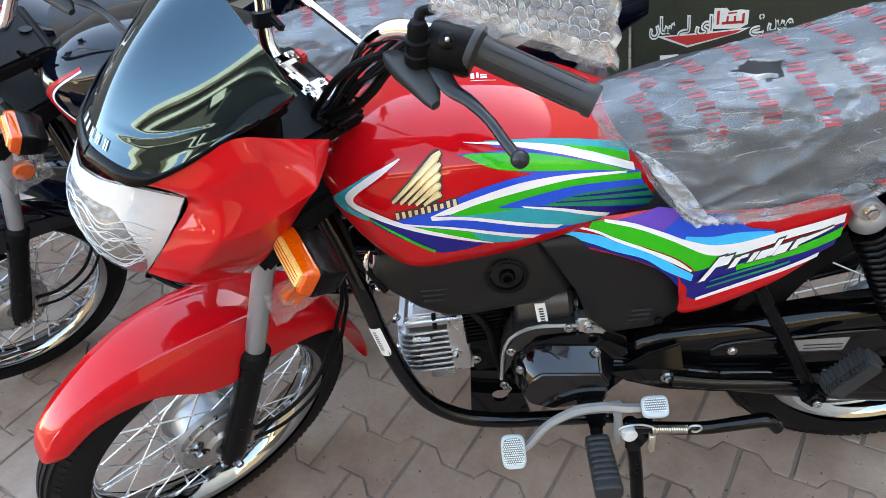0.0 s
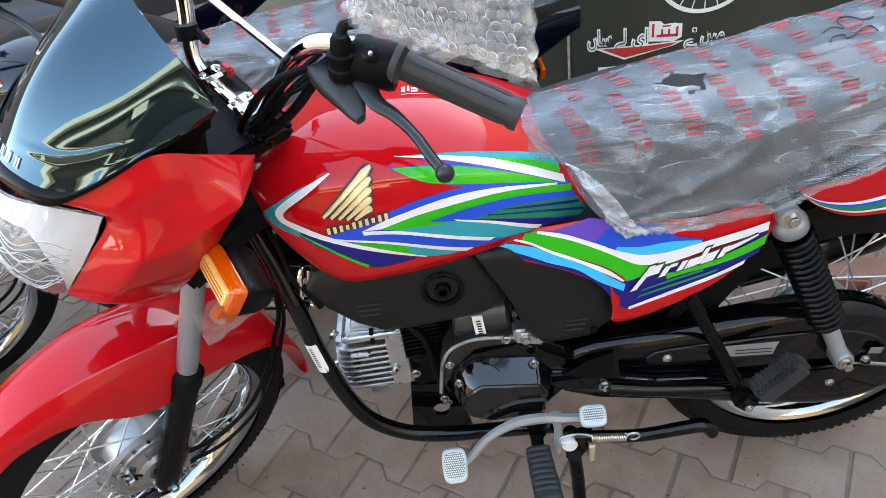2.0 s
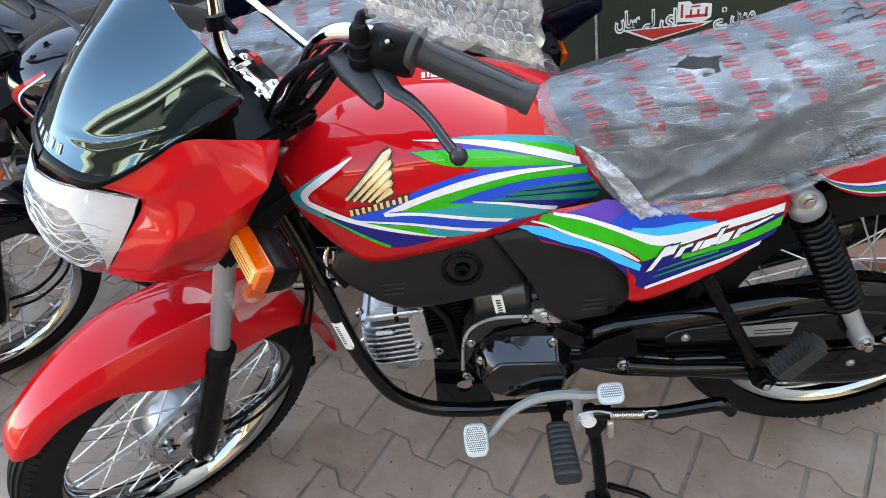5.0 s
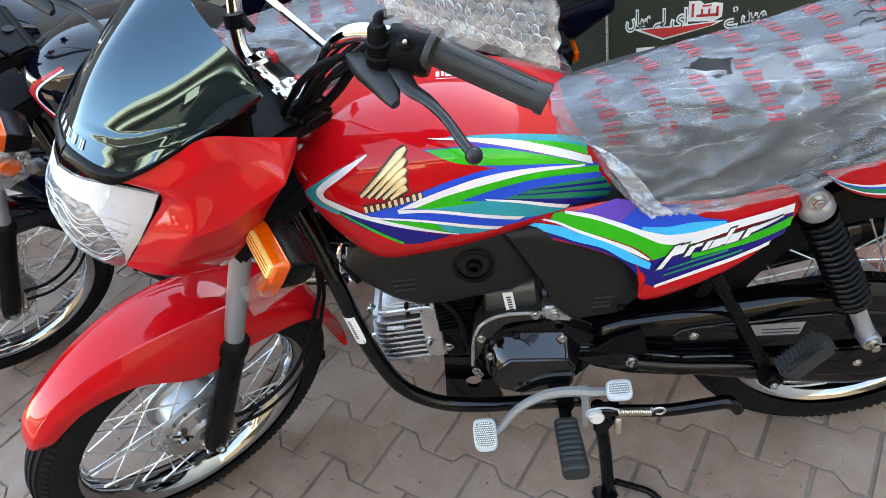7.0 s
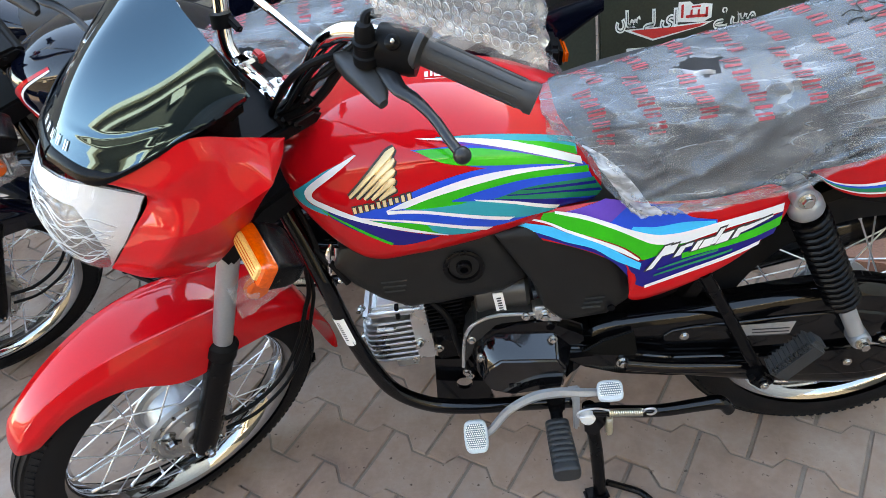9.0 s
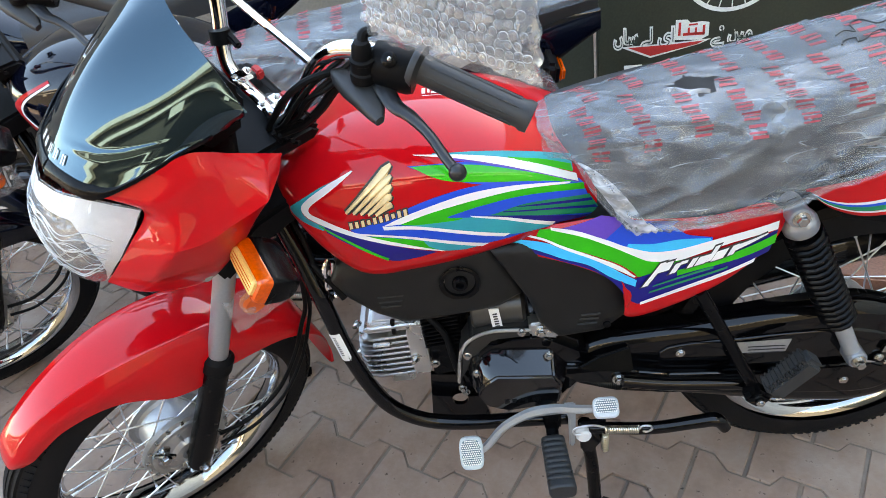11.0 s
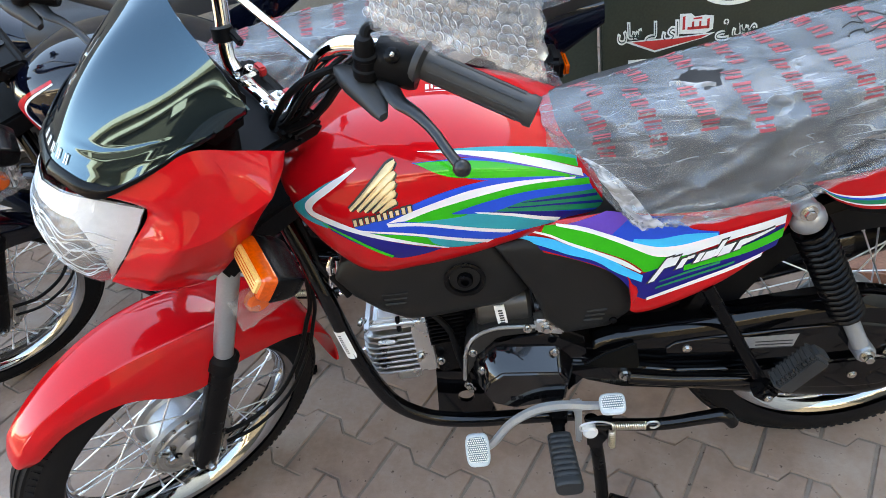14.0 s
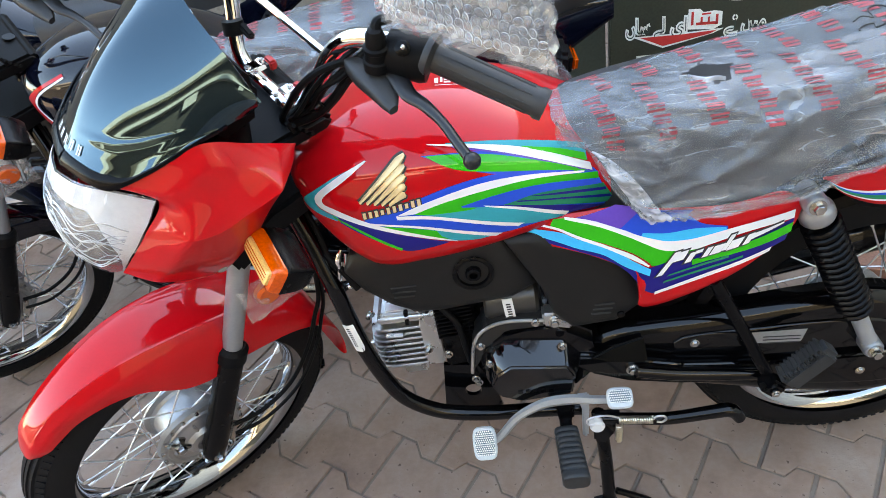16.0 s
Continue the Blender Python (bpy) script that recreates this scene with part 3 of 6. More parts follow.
part("emblem_edge", feathers(.0006, .0006, .0026), INKS["black"], tank_ob)
part("wing_emblem", feathers(.0012, .0030, 0), GOLD, tank_ob, "raised gold wing emblem", sharp=40)
for mat_, grow, lift in (("black", .0016, .0016), ("gold", 0, .0028)):
    for k in range(5):
        cx, cz = -.143 + .0170 * k, .7385 + .0029 * k
        for dx, w, h in ((-.0042, .0044, .0095), (.0042, .0044, (.0095, .007, .0095, .007, .0095)[k])):
            w, h = w + 2 * grow, h + 2 * grow
            bm = grid([[Vector((cx + dx + ex, tank_side(cx + dx + ex, cz + ez) - lift, cz + ez + (dx + ex) * .17)) for ex in (-w / 2, w / 2)] for ez in (-h / 2, h / 2)])
            part("emblem_bar", bm, INKS["black"] if mat_ == "black" else GOLD, tank_ob)

# small white notice printed on the tank top
for x0, x1, y0, y1 in ((-.034, -.029, -.020, -.004), (-.026, -.023, -.018, -.002), (-.021, -.012, -.020, -.015), (-.021, -.012, -.012, -.008), (-.034, .000, -.0265, -.0252)):
    rows = [[Vector((x, y, tank_section(x)[2] - .0006 * (y / .022) ** 2 + .0009)) for y in (y0, y1)] for x in (x0, (x0 + x1) / 2, x1)]
    part("tank_notice", grid(rows), LABEL, tank_ob, "small white printed notice bar")

# ---- side panel ----
top = spline([(x, 0, z) for x, z in ((.028, .644), (.08, .668), (.13, .684), (.187, .695), (.25, .684), (.33, .677), (.405, .681), (.437, .664))], 8)
low = spline([(x, 0, z) for x, z in ((.028, .638), (.09, .630), (.15, .620), (.195, .596), (.228, .556), (.219, .514), (.246, .506), (.316, .534), (.384, .575), (.430, .618), (.442, .650))], 8)
rows = []
for i in range(57):
    row = []
    for k in range(15):
        p = along(top, i / 56).lerp(along(low, i / 56), k / 14)
        e = max(0, (abs(k / 14 - .5) - .42) / .08) ** 2
        row.append(Vector((p.x, panel_side(p.x, p.z) + .006 * e, p.z)))
    rows.append(row)
panel = part("side_panel", thick(grid(rows), .003), RED, bike, "red side panel with coloured stripes and model lettering", sharp=50)
for k, (colour, layer, top_, low_) in enumerate(PANEL_STRIPES):
    decal(panel, colour, layer + .04 * k, top_, low_, panel_side)
# the model name as plain slanted bars with a dark edge, the last one drawn out
for mat_, grow, lift in (("black", .0022, .0034), ("white", 0.0, .0042)):
    for u, foot, tall, w, lean in ((.02, -.014, .020, .0085, .75), (.105, .004, .018, .016, .5), (.22, -.004, .011, .009, .6), (.285, .007, .012, .010, .4), (.37, -.003, .011, .008, .6), (.46, -.003, .010, .015, .6), (.535, -.002, .020, .007, .6), (.62, -.004, .010, .017, .6), (.74, -.004, .010, .009, .6)):
        base = Vector((.252 + .150 * u, 0, .594 + .036 * u))
        rows = []
        for i in range(6):
            z = foot - grow + (tall - foot + 2 * grow) * i / 5
            x = base.x + z * lean
            rows.append([Vector((xx, panel_side(xx, base.z + z) - lift, base.z + z + .24 * (xx - base.x))) for xx in (x - w / 2 - grow, x, x + w / 2 + grow)])
        part("lettering_stroke", grid(rows), INKS[mat_], panel)
    rows = []
    for i in range(9):
        p, w = Vector((.365, 0, .626)).lerp(Vector((.414, 0, .638)), i / 8), .0045 * (1 - .75 * i / 8) + grow
        rows.append([Vector((p.x, panel_side(p.x, p.z + h) - lift, p.z + h)) for h in (-w, 0, w)])
    part("lettering_stroke", grid(rows), INKS[mat_], panel)

# ---- black covers ----
COVER = material("grained_cover", (.0100, .0100, .0102), .44, grain=.45, scale=320, mottle=.25, spec=.26)
bm = shell(((.030, .650), (.086, .652), (.19, .622), (.243, .54), (.228, .492), (.192, .464), (.124, .459), (.094, .494), (.080, .548)), -.05, -.122, .016, 1)
cover = part("lower_side_cover", bm, COVER, bike, "matt black plastic lower side cover")
bm = bmesh.new()
for k in range(3):
    block((.030, .004, .0022), pose(.172 - .003 * k, -.1385, .512 - .009 * k, 0, 2, 0), .0008, bm)
part("vent_slot", bm, INK, cover)
part("screw", bolt((.196, -.139, .488), (0, -1, 0), .006, .003), SATIN_BLACK, cover)
rows = []
outline = [(-.212, .612), (-.197, .640), (-.12, .668), (.028, .672), (.060, .60), (.078, .548), (.042, .527), (-.061, .517), (-.115, .517), (-.156, .541), (-.193, .578)]
bm = shell(outline, -.03, -.104, .026, 1)
air = part("air_cleaner_cover", bm, COVER, bike, "matt black textured air cleaner cover")
bm = lathe(((.030, .0), (.031, -.003), (.028, -.0045), (.024, -.003), (.022, .004), (.012, .005), (.0115, -.006), (.010, -.008), (.006, -.008), (.0055, -.001), (0, -.001)), (-.017, -.131, .598), (0, 1, 0), 40)
part("knob", bm, SATIN_BLACK, air, "round black plastic knob")
bm = bmesh.new()
for k in range(3):
    block((.040 - .004 * k, .004, .0022), pose(-.124 - .001 * k, -.1298, .586 - .0095 * k, 0, 1, 0), .0008, bm)
part("vent_slot", bm, INK, air)

# ---- frame ----
bm = tube(((-.235, -.02, .79), (-.278, -.05, .738), (-.253, -.08, .640), (-.234, -.102, .566), (-.220, -.105, .464), (-.200, -.105, .378), (-.172, -.105, .315), (-.118, -.105, .272), (-.05, -.105, .254), (.03, -.105, .248), (.14, -.11, .246)), .0135, 16)
down = part("frame_tube", bm, BLACK_PAINT, bike, "glossy black frame tube")
bm = bmesh.new()
rows = []
for i in range(8):
    p = Vector((-.2275, 0, .512)).lerp(Vector((-.2185, 0, .452)), i / 7)
    rows.append([p + Vector((.0138 * math.sin(a), -.1049 - .0138 * math.cos(a), 0)) for a in (-.95 + .25 * j for j in range(7))])
part("paper_label", grid(rows, bm), LABEL, down, "white barcode label")
bm = bmesh.new()
for k in range(9):
    p = Vector((-.2262, 0, .504)).lerp(Vector((-.2205, 0, .466)), k / 8)
    rows = [[p + Vector((.0143 * math.sin(a), -.1049 - .0143 * math.cos(a), dz)) for a in (-.5, -.3, -.1)] for dz in (-.0011, .0011)]
    grid(rows, bm)
part("barcode", bm, INK, down)
bm = tube(((-.212, -.088, .640), (-.219, -.092, .625), (-.222, -.094, .606), (-.227, -.094, .586)), .0045, 10, radii=(.003, .0055, .0045, .004))
tube(((-.205, -.088, .632), (-.210, -.092, .604)), .0038, 10, bm=bm)
ball((-.214, -.094, .572), .0055, bm)
part("fuel_tap", bm, CHROME, bike, "chromed fuel tap under the tank")
part("head_tube", tube((HEAD + Vector((-.05, 0, -.08)), HEAD + Vector((.018, 0, .036))), .027, 20), BLACK_PAINT, bike)
plate_edge = [Vector((x, 0, z)) for x, z in ((-.100, .345), (-.070, .340), (-.040, .335), (-.029, .310), (-.018, .285), (-.011, .250), (-.005, .215), (-.058, .225), (-.112, .235), (-.106, .290))]
hole = Vector((-.056, 0, .273))
rows = []
for y, inner in ((-.058, True), (-.058, False), (-.066, False), (-.066, True)):
    row = []
    for k in range(40):
        edge = along(plate_edge + plate_edge[:1], k / 40)
        row.append((hole + (edge - hole).normalized() * .0150 if inner else edge) + Vector((0, y, 0)))
    rows.append(row)
part("engine_mount_plate", grid(rows, close_u=True, close_v=True), BLACK_PAINT, bike, "black engine mounting plate with a round hole")
# rear frame and swing arm
bm = slab(((.10, .405), (.15, .395), (.20, .378), (.25, .362), (.30, .348), (.44, .330), (.63, .325), (.66, .312), (.63, .29), (.43, .286), (.30, .298), (.21, .318), (.15, .345), (.11, .38)), -.128, -.112, .006, segments=3)
arm = part("swing_arm", bm, BLACK_PAINT, bike, "glossy black swing arm")
part("pivot_bolt", bolt((.216, -.130, .353), (0, -1, 0), .011, .010), ZINC, arm)
bm = tube(((.22, -.137, .356), (.30, -.138, .337), (.42, -.140, .322)), .012, 14)
part("step_stay", bm, BLACK_PAINT, bike, "black footrest stay")
bm = slab(((.146, .392), (.185, .408), (.236, .420), (.238, .375), (.18, .382)), -.140, -.132, .003)
bm.transform(Matrix.Translation((0, -.136, .38)) @ Matrix.Rotation(radians(-26), 4, "X") @ Matrix.Translation((0, .136, -.38)))
part("gusset", bm, BLACK_PAINT, arm)
bm = tube(((.328, -.152, .546), (.427, -.158, .332)), .0100, 14)
part("subframe_strut", bm, SATIN_BLACK, bike)
case_edge = spline([(x, 0, z) for x, z in ((.12, .372), (.178, .416), (.228, .424), (.309, .425), (.397, .429), (.485, .436), (.585, .438), (.648, .422), (.694, .392), (.728, .351), (.748, .308), (.754, .272), (.739, .240), (.705, .220), (.665, .203), (.622, .197), (.570, .203), (.472, .224), (.33, .262), (.215, .296), (.14, .335))], 3, closed=True)
bm = cushion(case_edge, -.110, -.066, .028)
case = part("chain_case", bm, BLACK_PAINT, bike, "glossy black enclosed chain case")
panel_edge = spline([(x, 0, z) for x, z in ((.30, .396), (.42, .398), (.54, .397), (.628, .382), (.682, .345), (.700, .295), (.676, .252), (.62, .238), (.46, .262), (.31, .312), (.285, .355))], 3, closed=True)
bm = cushion(panel_edge, -.115, -.100, .006)
part("case_panel", bm, BLACK_PAINT, case)
for spot in ((.319, -.115, .382), (.597, -.116, .275), (.643, -.119, .325)):
    part("case_bolt", bolt(spot, (0, -1, 0), .008, .006), ZINC, case)
bm = slab(((.409, .391), (.497, .386), (.490, .360), (.419, .366)), -.1155, -.1135, 0)
part("notice_label", bm, material("foil_label", (.45, .44, .42), .35, metal=.5), case, "silver warning label")
bm = bmesh.new()
for k in range(3):
    block((.060, .0008, .0016), pose(.458, -.1160, .376 - .007 * k, 0, 5, 0), 0, bm)
part("label_print", bm, INK, case)
bm = block((.028, .006, .020), pose(.655, -.120, .345, 0, 10, 0), .003)
part("chain_adjuster", bm, ZINC, arm)
part("adjuster_rod", tube(((.612, -.122, .325), (.705, -.112, .292)), .0035, 8), ZINC, arm)
part("rear_axle_nut", bolt((.700, -.112, .296), (0, -1, 0), .009, .01), ZINC, arm)

part("battery_box", slab(((.10, .42), (.10, .62), (.34, .64), (.395, .545), (.35, .43), (.28, .40)), -.055, .055, .008), BLACK_PLASTIC, bike, "black plastic battery box")

# shock absorber
top_, low_ = Vector((.452, -.136, .660)), Vector((.592, -.131, .352))
way = (low_ - top_).normalized()
shock = part("shock_absorber", tube((top_ + way * .12, low_ - way * .01), .013, 18), SILVER, bike, "rear shock absorber with a black coil spring")
bm = lathe(((.006, -.024), (.015, -.024), (.0165, -.020), (.0165, .018), (.015, .022), (.006, .022)), top_, (0, 1, 0), 28)
part("upper_eye", bm, FORK_GREY, shock)
part("upper_nut", bolt(top_ + Vector((0, -.024, 0)), (0, -1, 0), .012, .012), ZINC, shock)
bm = lathe(((.010, .010), (.017, .012), (.0235, .020), (.0245, .024), (.0245, .036), (.0225, .040)), top_, way, 32)
part("spring_cap", bm, FORK_GREY, shock, "grey painted spring cap")
pts = []
side = way.orthogonal().normalized()
up = way.cross(side)
for i in range(16 * 12 + 1):
    a = 2 * math.pi * i / 12
    pts.append(top_ + way * (.042 + .200 * i / 192) + (side * math.cos(a) + up * math.sin(a)) * (.0238 - .001 * (i / 192)))
part("coil_spring", tube(pts, .0047, 8, straight=True), SATIN_BLACK, shock, "black coil spring")
part("damper_body", tube((top_ + way * .035, top_ + way * .25), .0170, 18), SATIN_BLACK, shock)
bm = lathe(((.006, -.016), (.014, -.016), (.016, -.012), (.016, .012), (.014, .016), (.006, .016)), low_, (0, 1, 0), 24)
part("lower_eye", bm, FORK_GREY, shock)
part("lower_nut", bolt(low_ + Vector((0, -.017, 0)), (0, -1, 0), .012, .014), ZINC, shock)

# silencer on the far side, under the swing arm and out to the rear
a, b = Vector((.16, .150, .262)), Vector((.815, .172, .362))
way = (b - a).normalized()
bm = tube((a - way * .10, a, a + way * .06, a + way * .14, b - way * .05, b - way * .012, b), .046, 28, straight=True, radii=(.018, .022, .036, .046, .049, .047, .040))
silencer = part("silencer", bm, SATIN_BLACK, bike, "black exhaust silencer")
part("tail_pipe", tube((b - way * .01, b + way * .03), .013, 16), SATIN_BLACK, silencer)
part("exhaust_pipe", tube(((-.15, .02, .355), (-.17, .06, .29), (-.10, .12, .235), (.04, .148, .242), (.10, .150, .253)), .015, 14), CHROME, silencer)
rows = []
for k in range(15):
    c = a + way * (.20 + .34 * k / 14)
    rows.append([c + Vector((0, math.cos(q) * -.0505, math.sin(q) * .0505)) for q in (radians(-20 + 12 * n) for n in range(9))])
part("heat_shield", thick(grid(rows), -.0015), BLACK_PAINT, silencer, "glossy black heat shield")

# folded pillion footrest
BLOCK = material("block_rubber", (.030, .031, .032), .5, grain=.3, scale=200, mottle=.25, spec=.25)
m = pose(.430, -.165, .330, 0, 0, 0) @ Matrix.Rotation(radians(-48), 4, "Y")
step = part("pillion_footrest", block((.030, .030, .034), m @ Matrix.Translation((-.004, -.005, 0)), .005), SATIN_BLACK, bike, "folded pillion footrest with a ribbed rubber block")
bm = block((.088, .036, .040), m @ Matrix.Translation((.062, -.014, 0)), .008, segments=3)
rubber = part("rubber_block", bm, BLOCK, step)
for k in range(10):
    part("rib", block((.0044, .0335, .016), m @ Matrix.Translation((.025 + .0080 * k, -.0146, .0135)), .002), BLOCK, rubber)
part("hinge_pin", bolt((.428, -.188, .325), (0, -1, 0), .007, .006), ZINC, step)

# gear lever with heel and toe pads
bm = bmesh.new()
rows = []
path = spline(((-.036, -.180, .262), (-.014, -.178, .276), (.019, -.175, .316), (.062, -.173, .340), (.104, -.172, .343), (.14, -.172, .337), (.186, -.174, .334)), 8)
for i, p in enumerate(path):
    q = (path[min(i + 1, len(path) - 1)] - path[max(i - 1, 0)]).normalized()
    n = q.cross(Vector((0, 1, 0))).normalized()
    w = .0060 + .003 * math.exp(-((p.x - .09) / .05) ** 2)
    rows.append([p + n * w + Vector((0, -.003, 0)), p + Vector((0, -.0065, 0)), p - n * w + Vector((0, -.003, 0)), p - n * w + Vector((0, .004, 0)), p + n * w + Vector((0, .004, 0))])
grid(rows, bm, close_v=True, caps=True)
lever = part("gear_lever", bm, SILVER, bike, "grey painted heel-and-toe gear lever")


PAD = material("pad_grey", (.50, .56, .60), .45, metal=.1)
PAD_FACE = material("pad_face", (.07, .13, .17), .5)


def pedal(m, w, h, skirt):
    """A knurled foot pad with rounded corners and a smooth skirt under the knurling."""
    own = bmesh.new()
    rings = []
    for d, g in ((.006, .003), (.004, 0), (-.003, 0), (-.006, .0025)):
        rings.append([m @ Vector((math.copysign(abs(math.cos(a)) ** .5, math.cos(a)) * (w / 2 - g), math.copysign(abs(math.sin(a)) ** .55, math.sin(a)) * (h / 2 - g), d)) for a in (2 * math.pi * k / 32 for k in range(32))])
    pad = part("pedal_pad", grid(rings, own, close_v=True, caps=True), PAD, lever, "pale knurled pedal pad")
    bm = bmesh.new()
    for i in range(11):
        for j in range(13):
            x, y = (i - 5) * .0034 + (.0017 if j % 2 else 0), (j - 6) * .0036 + skirt
            if (abs(x) / (w / 2 - .003)) ** 3 + (abs(y) / (h / 2 - .003)) ** 3 < 1 and y > -h / 2 + skirt * 2:
                block((.0021, .0021, .0022), m @ Matrix.Translation((x, y, -.0068)) @ Matrix.Rotation(radians(45), 4, "Z"), 0, bm)
    face = [m @ Vector((math.copysign(abs(math.cos(a)) ** .5, math.cos(a)) * (w / 2 - .004), math.copysign(abs(math.sin(a)) ** .55, math.sin(a)) * (h / 2 - .004 - skirt * .6) + skirt * .6, -.0062)) for a in (2 * math.pi * k / 28 for k in range(28))]
    inset = bmesh.new()
    inset.faces.new([inset.verts.new(p) for p in face])
    part("pad_face", inset, PAD_FACE, pad)
    part("knurling", bm, LABEL, pad)


pedal(look((-.041, -.190, .277), (-.047, -.614, .569)), .040, .056, .004)
pedal(look((.184, -.186, .351), (.173, -.502, .808)), .041, .034, .004)
bm = slab(((.118, .334), (.140, .334), (.139, .300), (.136, .228), (.126, .226), (.127, .300)), -.160, -.150, .003)
part("lever_boss", bm, SILVER, lever)
# rider's footrest
bm = slab(((.082, .318), (.118, .318), (.114, .262), (.088, .262)), -.150, -.135, .004)
peg = part("footrest", bm, SATIN_BLACK, bike, "rider footrest with a ribbed black rubber")
PEG = material("footrest_rubber", (.024, .026, .028), .42, grain=.3, scale=200, mottle=.25, spec=.3)
a, b = Vector((.0972, -.163, .2540)), Vector((.1005, -.262, .2465))
rows = []
for k in range(49):
    u = k / 48
    c = a.lerp(b, u)
    groove = 1 - .15 * max(0, math.cos(2 * math.pi * u * 48 / 5)) ** 3 if u < .84 else 1 - .10 * max(0, (u - .97) / .03)
    w, h = (.0205 + .0025 * u) * groove, .0165 * groove
    rows.append([c + Vector((math.copysign(abs(math.cos(q)) ** .6, math.cos(q)) * w, 0, math.copysign(abs(math.sin(q)) ** .6, math.sin(q)) * h)) for q in (2 * math.pi * n / 28 for n in range(28))])
part("rubber_sleeve", grid(rows, close_v=True, caps=True), PEG, peg, "ribbed black rubber sleeve", sharp=50)
part("peg_shank", tube(((.099, -.14, .262), (.0985, -.172, .254)), .011, 12), SATIN_BLACK, peg)
# stands
bm = tube(((.156, -.138, .262), (.166, -.144, .14), (.170, -.147, .02)), .0120, 12)
stand = part("centre_stand", bm, SATIN_BLACK, bike, "black centre stand, folded down")
part("stand_foot", block((.046, .034, .014), pose(.163, -.150, .009, 0, 0, 10), .005), SATIN_BLACK, stand)
bm = tube(((.185, -.143, .035), (.215, -.145, .018), (.245, -.155, .010), (.262, -.175, .008), (.268, -.20, .012)), .0065, 10)
part("stand_tang", bm, SATIN_BLACK, stand)
part("pivot_cap", lathe(((0, -.012), (.010, -.012), (.013, -.008), (.013, .004)), (.150, -.160, .262), (0, 1, 0), 24), LABEL, stand)
bm = tube(((.160, -.156, .268), (.20, -.160, .266), (.268, -.162, .258), (.34, -.162, .262), (.372, -.162, .262), (.388, -.166, .243)), .0105, 14, radii=(.0105, .0105, .011, .0115, .0125, .010))
side_stand = part("side_stand", bm, BLACK_PAINT, bike, "black side stand, folded up")
part("stand_bracket", slab(((.145, .285), (.19, .285), (.185, .235), (.165, .20), (.145, .21)), -.158, -.150, .003), BLACK_PAINT, side_stand)


def coil(a, b, r, turns, wire):
    a, b = Vector(a), Vector(b)
    way = (b - a).normalized()
    s = way.orthogonal().normalized()
    u = way.cross(s)
    pts = [a + (b - a) * i / (turns * 10) + (s * math.cos(i * .628) + u * math.sin(i * .628)) * r for i in range(turns * 10 + 1)]
    return tube(pts, wire, 6, straight=True)


BRASS = material("brass_zinc", (.74, .70, .60), .3, metal=1.0)
part("return_spring", coil((.184, -.176, .284), (.240, -.176, .276), .0056, 15, .0016), BRASS, side_stand)
part("return_spring", coil((.186, -.170, .266), (.184, -.172, .226), .0050, 9, .0015), BRASS, side_stand)
bm = tube(((.240, -.176, .276), (.246, -.176, .283), (.258, -.176, .282), (.262, -.176, .274), (.255, -.176, .268), (.247, -.176, .270)), .0018, 8)
part("spring_hook", bm, SPOKE_STEEL, side_stand)
bm = tube(((.184, -.176, .290), (.165, -.176, .298), (.142, -.176, .297), (.132, -.176, .290), (.134, -.176, .280), (.144, -.176, .278)), .0018, 8)
part("spring_hook", bm, SPOKE_STEEL, side_stand)

# ---- engine ----
bm = slab(((-.03, .395), (-.016, .445), (.006, .463), (.05, .470), (.102, .470), (.122, .455), (.165, .425), (.175, .365), (.13, .312), (.06, .290), (-.008, .315), (-.026, .345)), -.122, -.02, .012, segments=4)
engine = part("engine", bm, BLACK_PAINT, bike, "black and silver air-cooled engine")
back_ring = ((-.022, .425), (.010, .447), (.110, .433), (.138, .395), (.125, .322), (.03, .315), (-.015, .340), (-.032, .381))
front_ring = ((-.004, .400), (.018, .415), (.108, .402), (.120, .380), (.112, .338), (.03, .332), (-.004, .348), (-.016, .378))
bm = grid([[Vector((x, y, z)) for x, z in ring] for ring, y in ((back_ring, -.108), (back_ring, -.118), (front_ring, -.156))], close_v=True)
bm.faces.new([v for v in bm.verts if v.co.y < -.155])
bmesh.ops.bevel(bm, geom=[e for e in bm.edges if len(e.link_faces) == 2], offset=.003, segments=2, affect="EDGES", clamp_overlap=True)
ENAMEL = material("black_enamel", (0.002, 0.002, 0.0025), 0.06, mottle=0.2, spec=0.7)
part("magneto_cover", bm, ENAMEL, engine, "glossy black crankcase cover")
bm = bmesh.new()
for k in range(5):
    for dx in (0, .006):
        block((.0018, .0012, .008), pose(.026 + .0125 * k + dx, -.1566, .356 - .0008 * k), 0, bm)
    block((.004, .0012, .008), pose(.029 + .0125 * k, -.1566, .356 - .0008 * k), 0, bm)
part("cast_lettering", bm, SATIN_BLACK, engine)
for spot in ((.104, -.136, .432), (-.014, -.134, .408), (.066, -.118, .472), (-.026, -.116, .432), (-.040, -.105, .335), (-.044, -.105, .345)):
    part("engine_bolt", bolt(spot, (0, -1, 0), .0075, .008), ZINC, engine)
bm = slab(((-.045, .30), (-.045, .475), (.07, .478), (.10, .44), (.10, .30), (.02, .268)), -.07, .09, .012, segments=3)
part("crankcase", bm, SATIN_BLACK, engine)
STARTER = material("starter_casting", (.075, .072, .068), .34, metal=.6, grain=.3, scale=160)
bm = tube(((-.012, -.070, .492), (-.008, -.070, .492), (.070, -.070, .492), (.076, -.070, .492)), .034, 28, straight=True, radii=(.029, .034, .034, .029))
part("starter_motor", bm, STARTER, engine, "dark grey cast starter motor")
